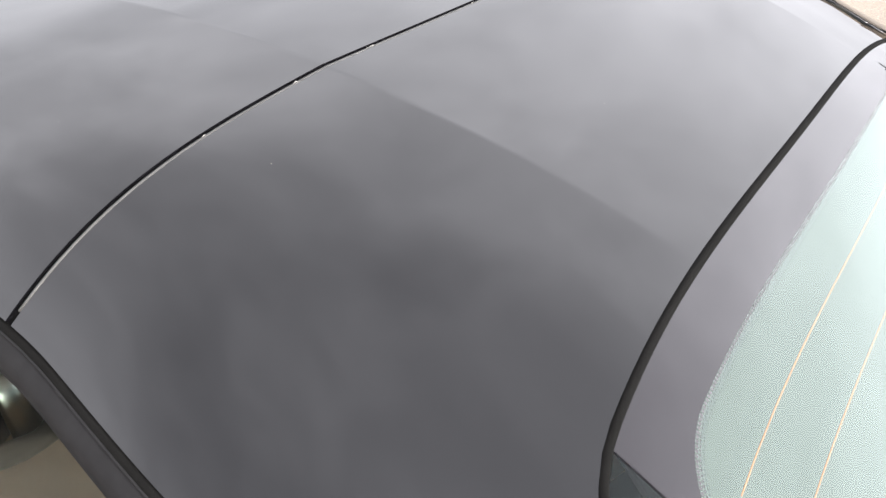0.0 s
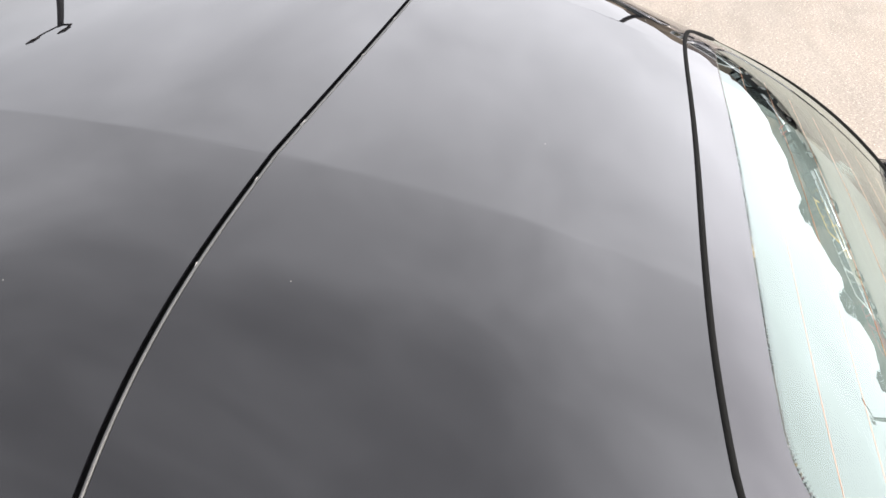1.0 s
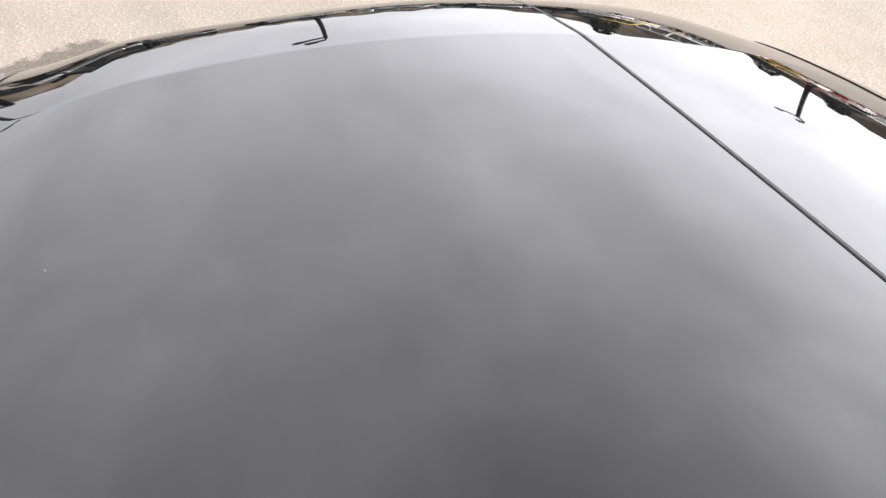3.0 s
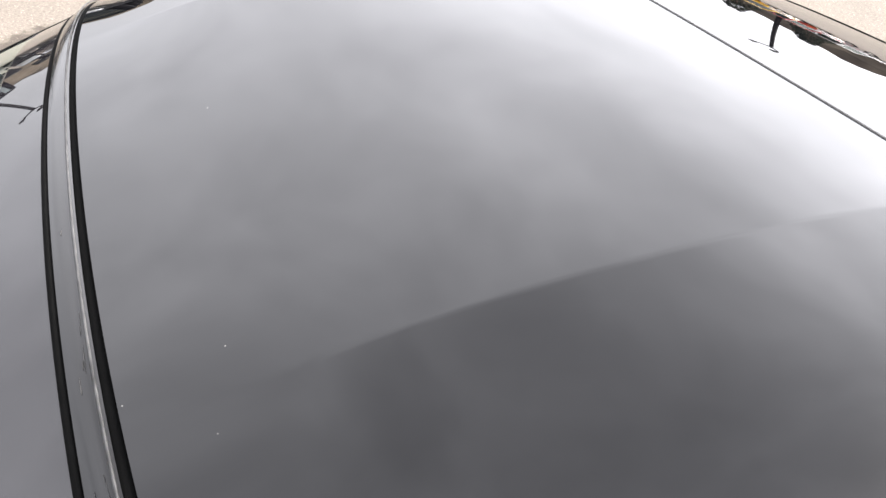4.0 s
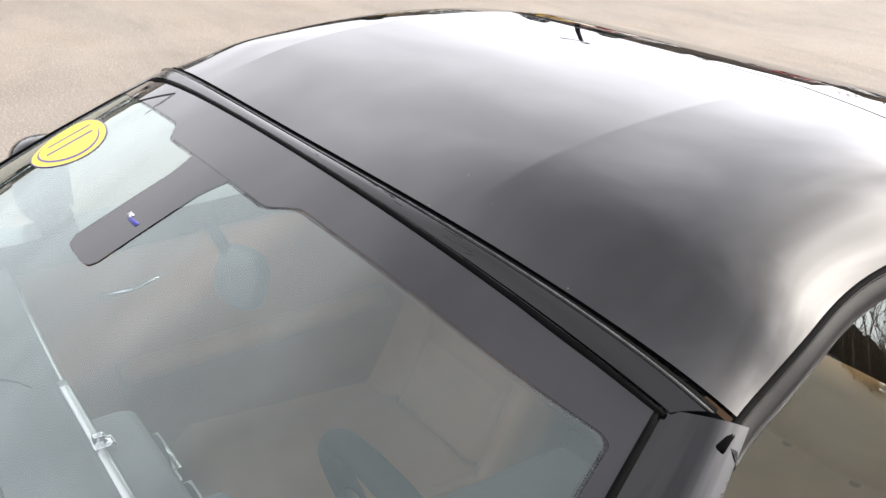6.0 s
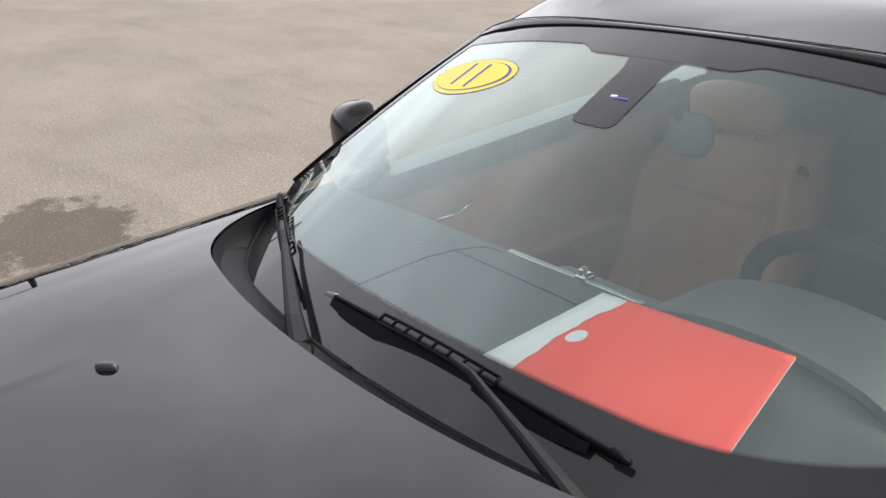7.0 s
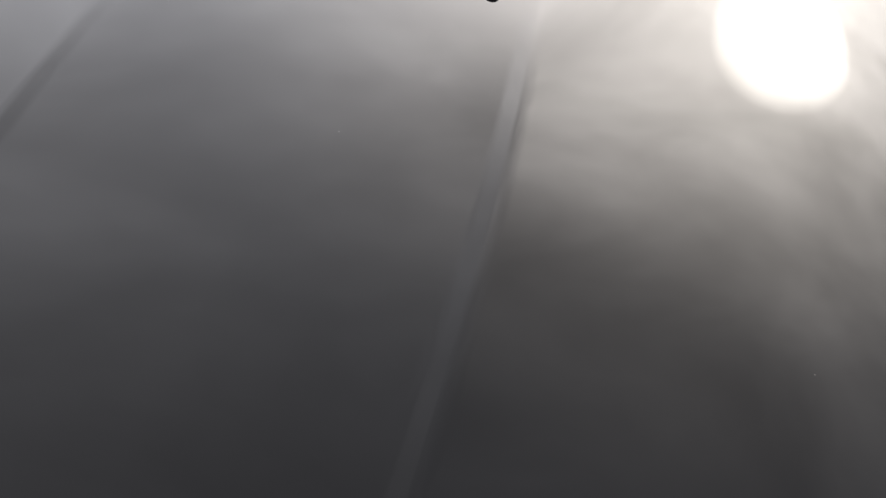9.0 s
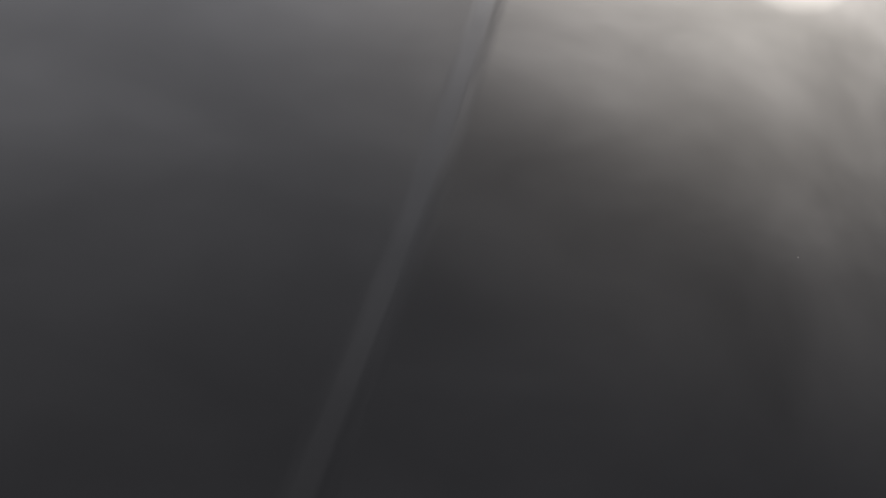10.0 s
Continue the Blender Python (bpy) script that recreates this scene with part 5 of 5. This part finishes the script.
def build_truck(colour, pickup, label):
    """Parked pickup or wagon, its front towards +y."""
    mat = TRUCK_PAINTS[colour]
    top = 1.85
    t = thing("pickup_truck" if pickup else "wagon", label, "truck" if pickup else "car", group="parked vehicles")
    L, Wd = 2.75 if pickup else 2.3, 0.97 if pickup else 0.9
    low = box(-Wd, Wd, -L, L, 0.42, 1.08, 0.10, 3)
    for v in low.verts:
        if v.co.y > L - 0.5 and v.co.z > 0.8:
            v.co.z -= 0.06
    body = part("body", low, mat, t)
    y0, y1 = (-0.55, 1.05) if pickup else (-1.9, 0.9)

    # cabin: a roof on pillars, with glass between them
    lo = [(-Wd + 0.04, y0 - 0.15), (Wd - 0.04, y0 - 0.15), (Wd - 0.04, y1 + 0.45), (-Wd + 0.04, y1 + 0.45)]
    hi = [(-Wd + 0.18, y0), (Wd - 0.18, y0), (Wd - 0.18, y1 - 0.25), (-Wd + 0.18, y1 - 0.25)]
    cabin = part("roof", box(-Wd + 0.16, Wd - 0.16, y0 - 0.03, y1 - 0.20, top - 0.09, top, 0.04, 2), mat, t)
    for (xa, ya), (xb, yb) in zip(lo, hi):
        part("pillar", tube([(xa, ya, 1.05), (xb, yb, top - 0.04)], [0.07, 0.05], 6), mat, cabin)
    for s in (-1, 1):
        ym = lerp(y0, y1, 0.45)
        part("door_pillar", tube([(s * (Wd - 0.04), ym, 1.05), (s * (Wd - 0.18), ym, top - 0.04)], [0.06, 0.05], 6), mat, cabin)
        part("window", sheet(lambda u, v: Vector((s * lerp(Wd - 0.045, Wd - 0.175, v), lerp(y0 + lerp(-0.12, 0.0, v), y1 + lerp(0.42, -0.25, v), u), lerp(1.07, top - 0.06, v))), 4, 2), TINTED, cabin)
    part("windscreen", sheet(lambda u, v: Vector((lerp(-1, 1, u) * lerp(Wd - 0.06, Wd - 0.19, v), lerp(y1 + 0.44, y1 - 0.24, v), lerp(1.07, top - 0.06, v))), 4, 2), TINTED, cabin)
    part("rear_glass", sheet(lambda u, v: Vector((lerp(-1, 1, u) * lerp(Wd - 0.06, Wd - 0.19, v), lerp(y0 - 0.14, y0, v), lerp(1.07, top - 0.06, v))), 4, 2), TINTED, cabin)
    for sx in (-0.45, 0.45):
        part("front_seat", box(sx - 0.24, sx + 0.24, y1 - 0.62, y1 - 0.45, 0.9, 1.5, 0.06, 2), TRIM, t)
    gr = part("grille", box(-0.55, 0.55, L - 0.01, L + 0.025, 0.66, 0.98, 0.02), CHROME, t, "chrome-framed grille")
    for k in range(3):
        part("grille_gap", box(-0.50, 0.50, L + 0.022, L + 0.034, 0.70 + 0.09 * k, 0.755 + 0.09 * k, 0.005), TRIM, gr)
    for s in (-1, 1):
        part("headlight", box(s * 0.74 - 0.15, s * 0.74 + 0.15, L - 0.04, L + 0.02, 0.72, 0.96, 0.03), LAMP, t)
        part("tail_light", box(s * (Wd - 0.1) - 0.07, s * (Wd - 0.1) + 0.07, -L - 0.015, -L + 0.05, 0.72, 1.0, 0.02), REDLENS, t)
        part("side_mirror", box(s * (Wd + 0.13) - 0.11, s * (Wd + 0.13) + 0.11, y1 + 0.10, y1 + 0.22, 1.12, 1.34, 0.04), TRIM, t)
    part("front_bumper", box(-Wd, Wd, L - 0.02, L + 0.12, 0.42, 0.62, 0.05), CHROME if pickup else TRIM, t)
    for y in (L * 0.62, -L * 0.62):
        for s in (-1, 1):
            build_wheel(s, y, t, r=0.38, x=Wd - 0.10, width=0.24, spokes=6)
    if pickup:
        part("bed_floor", box(-Wd + 0.12, Wd - 0.12, -L + 0.1, y0 - 0.2, 1.075, 1.09), TRIM, t)
    return t


KINDS = [build_truck("black", True, "black pickup truck with a chrome grille, parked"), build_truck("red", True, "red pickup truck with a chrome grille, parked"),
         build_truck("silver", False, "silver wagon parked in a row"), build_truck("white", False, "white wagon parked in a row"),
         build_truck("yellow", True, "yellow pickup truck parked in a row"), build_truck("blue", False, "dark blue wagon parked in a row"), build_truck("white", True, "white pickup truck with a chrome grille, parked"),
         build_truck("black", False, "black wagon parked beside the roadster"), build_truck("charcoal", True, "charcoal pickup truck with a chrome grille, parked")]
SPOTS = []
for i in range(11):
    SPOTS.append((-25.0 - 0.25 * (i % 3), -28.2 + 3.6 * i, -90 + random.uniform(-3, 3), (8, 1, 1, 8, 0, 8, 1, 0, 8, 1, 6)[i]))
# a near row of black vehicles, then rows farther off
for i in range(5):
    SPOTS.append((13.4 + 0.2 * (i % 2), 1.5 + 3.1 * i, 90 + random.uniform(-2, 2), (7, 0, 7, 0, 7)[i], 1.1))
for i in range(5):
    SPOTS.append((23.0 + 0.3 * (i % 2), 0.3 - 3.0 * i, 90 + random.uniform(-2, 2), (7, 0, 2, 7, 0)[i]))
for i in range(8):
    SPOTS.append((30 + 0.4 * (i % 2), -34 + 3.3 * i, 90 + random.uniform(-3, 3), (3, 1, 4, 1, 3, 4, 1, 0)[i]))
for i in range(12):
    SPOTS.append((-12 + 3.2 * i, -38 + 0.3 * (i % 2), random.uniform(-3, 3), (2, 1, 4, 0, 3, 1, 2, 4, 1, 5, 3, 1)[i]))
# one close by, facing the roadster
SPOTS.append((-5.6, 5.1, -138.6, 0))
used = set()
for x, y, rz, k, *tall in SPOTS:
    m = pose(x, y, 0, 0, 0, rz) @ Matrix.Diagonal((1, 1, tall[0] if tall else 1, 1))
    if k in used:
        copy_thing(KINDS[k], m)
    else:
        KINDS[k].matrix_basis = m
        used.add(k)


# ---- lamp posts ----
def build_lamp(h=8.5):
    p = thing("street_lamp", "tall dark bronze lamp post with two arms", "street lamp", group="lamp posts")
    part("base", tube([(0, 0, 0), (0, 0, 0.7)], [0.28, 0.25], 16), material("footing", (0.35, 0.34, 0.32), 0.9, grain=0.3), p)
    part("pole", tube([(0, 0, 0.7), (0, 0, h * 0.5), (0, 0, h)], [0.19, 0.16, 0.13], 12), TRIM, p)
    for s in (-1, 1):
        arm = part("arm", tube([(0, s * 0.05, h - 0.1), (0.5, s * 0.55, h + 0.02), (1.4, s * 0.6, h + 0.05)], 0.075, 8), TRIM, p)
        part("lamp_head", box(1.2, 2.0, s * 0.6 - 0.17, s * 0.6 + 0.17, h - 0.02, h + 0.13, 0.05), TRIM, arm)
    return p


lamp = build_lamp()
LAMPS = [(7.5, 19.0, 210), (27.5, 19.6, 200), (42.0, -6.0, 120), (46.0, 14.0, 180), (34.0, -34.0, 120), (60.0, 30.0, 200), (-4.0, -48.0, 60), (14.0, -44.0, 160), (-40.0, 20.0, 0)]
lamp.matrix_basis = pose(LAMPS[0][0], LAMPS[0][1], 0, 0, 0, LAMPS[0][2])
for x, y, rz in LAMPS[1:]:
    copy_thing(lamp, pose(x, y, 0, 0, 0, rz))


# ---- bare trees ----
def build_tree(seed, h, label):
    rnd = random.Random(seed)
    t = thing("tree", label, "tree", group="bare trees")
    trunk, twigs = bmesh.new(), bmesh.new()
    tube([(0, 0, 0), (0.05, 0, h * 0.15), (0.0, 0.06, h * 0.34)], [0.24, 0.19, 0.15], 8, trunk)

    def grow(p, d, length, rad, depth):
        pts = [p]
        q, e = p.copy(), d.copy()
        for i in range(3):
            e = (e + Vector((rnd.uniform(-1, 1), rnd.uniform(-1, 1), rnd.uniform(-0.2, 0.6))) * 0.22).normalized()
            q = q + e * length / 3
            pts.append(q.copy())
        tube(pts, [rad, rad * 0.85, rad * 0.7, rad * 0.5], 5 if depth < 2 else 3, trunk if depth < 1 else twigs, cap=False)
        if depth < 4:
            for k in range(3 if depth else 5):
                nd = (e + Vector((rnd.uniform(-1, 1), rnd.uniform(-1, 1), rnd.uniform(-0.3, 0.7))) * 0.8).normalized()
                grow(pts[rnd.choice((2, 3, 3))], nd, length * rnd.uniform(0.58, 0.8), rad * 0.55, depth + 1)
    for k in range(4):
        a = k * math.tau / 4 + rnd.uniform(-0.4, 0.4)
        grow(Vector((0, 0.06, h * 0.33)), Vector((math.cos(a) * 0.6, math.sin(a) * 0.6, 0.9)).normalized(), h * 0.24, 0.10, 1)
    part("trunk", trunk, BARK, t)
    part("crown", twigs, BARK, t, "bare branches and twigs")
    return t


trees = [build_tree(11, 9.0, "bare winter tree behind the parked vehicles"), build_tree(12, 7.5, "bare winter tree behind the parked vehicles")]
TREES = []
tr = random.Random(5)
for i in range(16):
    TREES.append((-27 + tr.uniform(-2, 2), -44 + 4.2 * i))
for i in range(9):
    TREES.append((-14 + 4.6 * i + tr.uniform(-1, 1), -50 + tr.uniform(-3, 3)))
for i, (x, y) in enumerate(TREES):
    m = pose(x, y, 0, 0, 0, tr.uniform(0, 360))
    if i < 2:
        trees[i].matrix_basis = m
    else:
        copy_thing(trees[i % 2], m)


# ---- evergreens beside the rows ----
NEEDLES = material("dark_needles", (0.030, 0.040, 0.026), 0.9, spec=0.1, grain=0.5, scale=3)


def build_evergreen(seed, h, w):
    """Broad dark evergreen: a short trunk and a ragged crown of many small sprays."""
    rnd = random.Random(seed)
    t = thing("evergreen", "dark broad evergreen tree at the edge of the car park", "tree", group="evergreens")
    part("trunk", tube([(0, 0, 0), (0.03, 0.02, h * 0.4), (0, 0, h * 0.8)], [0.16, 0.12, 0.04], 7), BARK, t)
    bm = bmesh.new()
    for _ in range(3200):
        k = rnd.random() ** 0.8
        a = rnd.uniform(0, math.tau)
        lump = 0.75 + 0.35 * noise.noise(Vector((math.cos(a) * 1.7, math.sin(a) * 1.7, k * 4 + seed)))
        r = w * lump * (1 - 0.75 * k**1.6) * rnd.uniform(0.35, 1.0) ** 0.5
        c = Vector((r * math.cos(a), r * math.sin(a), h * (0.10 + 0.90 * k)))
        d = Vector((rnd.uniform(-1, 1), rnd.uniform(-1, 1), rnd.uniform(-0.4, 0.9))).normalized() * rnd.uniform(0.12, 0.30)
        e = d.cross(Vector((rnd.uniform(-1, 1), rnd.uniform(-1, 1), 1))).normalized() * rnd.uniform(0.03, 0.08)
        bm.faces.new([bm.verts.new(p) for p in (c - e, c + e, c + d)])
    part("crown", bm, NEEDLES, t, "dense dark green sprays", smooth=False)
    return t


green = build_evergreen(3, 4.6, 2.0)
green.matrix_basis = pose(36.5, -27.0, 0, 0, 0, 0)
for x, y, rz in ((34.0, -31.0, 130), (33.0, -35.4, 250), (38.5, -22.0, 70)):
    copy_thing(green, pose(x, y, 0, 0, 0, rz))


# ---- brush behind the trucks ----
def brush():
    rnd = random.Random(21)
    vs, fs = [], []
    for _ in range(30000):
        y = rnd.uniform(-62, 34)
        x = -32.5 + rnd.uniform(-2.2, 2.2)
        top = 3.3 + 1.9 * noise.noise(Vector((x * 0.3, y * 0.22, 0))) + 0.8 * noise.noise(Vector((x, y * 0.9, 4)))
        z = rnd.random() ** 1.3 * top
        d = Vector((rnd.uniform(-0.5, 0.5), rnd.uniform(-0.5, 0.5), 1)).normalized() * rnd.uniform(0.5, 2.0)
        e = Vector((rnd.uniform(-1, 1), rnd.uniform(-1, 1), 0)).normalized() * rnd.uniform(0.015, 0.06)
        c, k = Vector((x, y, z)), len(vs)
        vs += [c - e, c + e, c + d]
        fs.append((k, k + 1, k + 2))
    me = bpy.data.meshes.new("brush")
    me.from_pydata(vs, [], fs)
    me.materials.append(material("brush_twigs", (0.19, 0.12, 0.075), 1.0, spec=0.1, grain=0.5, scale=2))
    tagged(new("brush", me), "dense bare brown brush behind the parked trucks", "brush", kind="stuff")


brush()


# ---- far woods and a low building line ----
def woods():
    rnd = random.Random(9)
    bm = bmesh.new()
    seg = 360
    for ring_r, hh in ((75, 6.5), (82, 8.5)):
        prev = None
        for k in range(seg + 1):
            a = (k % seg) * math.tau / seg
            zz = hh * (0.65 + 0.35 * noise.noise(Vector((math.cos(a) * 6, math.sin(a) * 6, ring_r)))) + (rnd.uniform(-0.8, 0.8))
            r = ring_r + rnd.uniform(-1.5, 1.5)
            row = [bm.verts.new((r * math.cos(a), r * math.sin(a), 0)), bm.verts.new(((r + 1) * math.cos(a), (r + 1) * math.sin(a), zz * 0.6)), bm.verts.new(((r + 2.5) * math.cos(a), (r + 2.5) * math.sin(a), zz))]
            if prev:
                for i in range(2):
                    bm.faces.new((prev[i], row[i], row[i + 1], prev[i + 1]))
            prev = row
    ob = new("far_woods", mesh_of("far_woods", bm, material("far_wood", (0.10, 0.082, 0.062), 1.0, grain=0.5, scale=0.6, stain=0.2), True))
    tagged(ob, "brown leafless woods round the car park", "woods", kind="stuff")


woods()
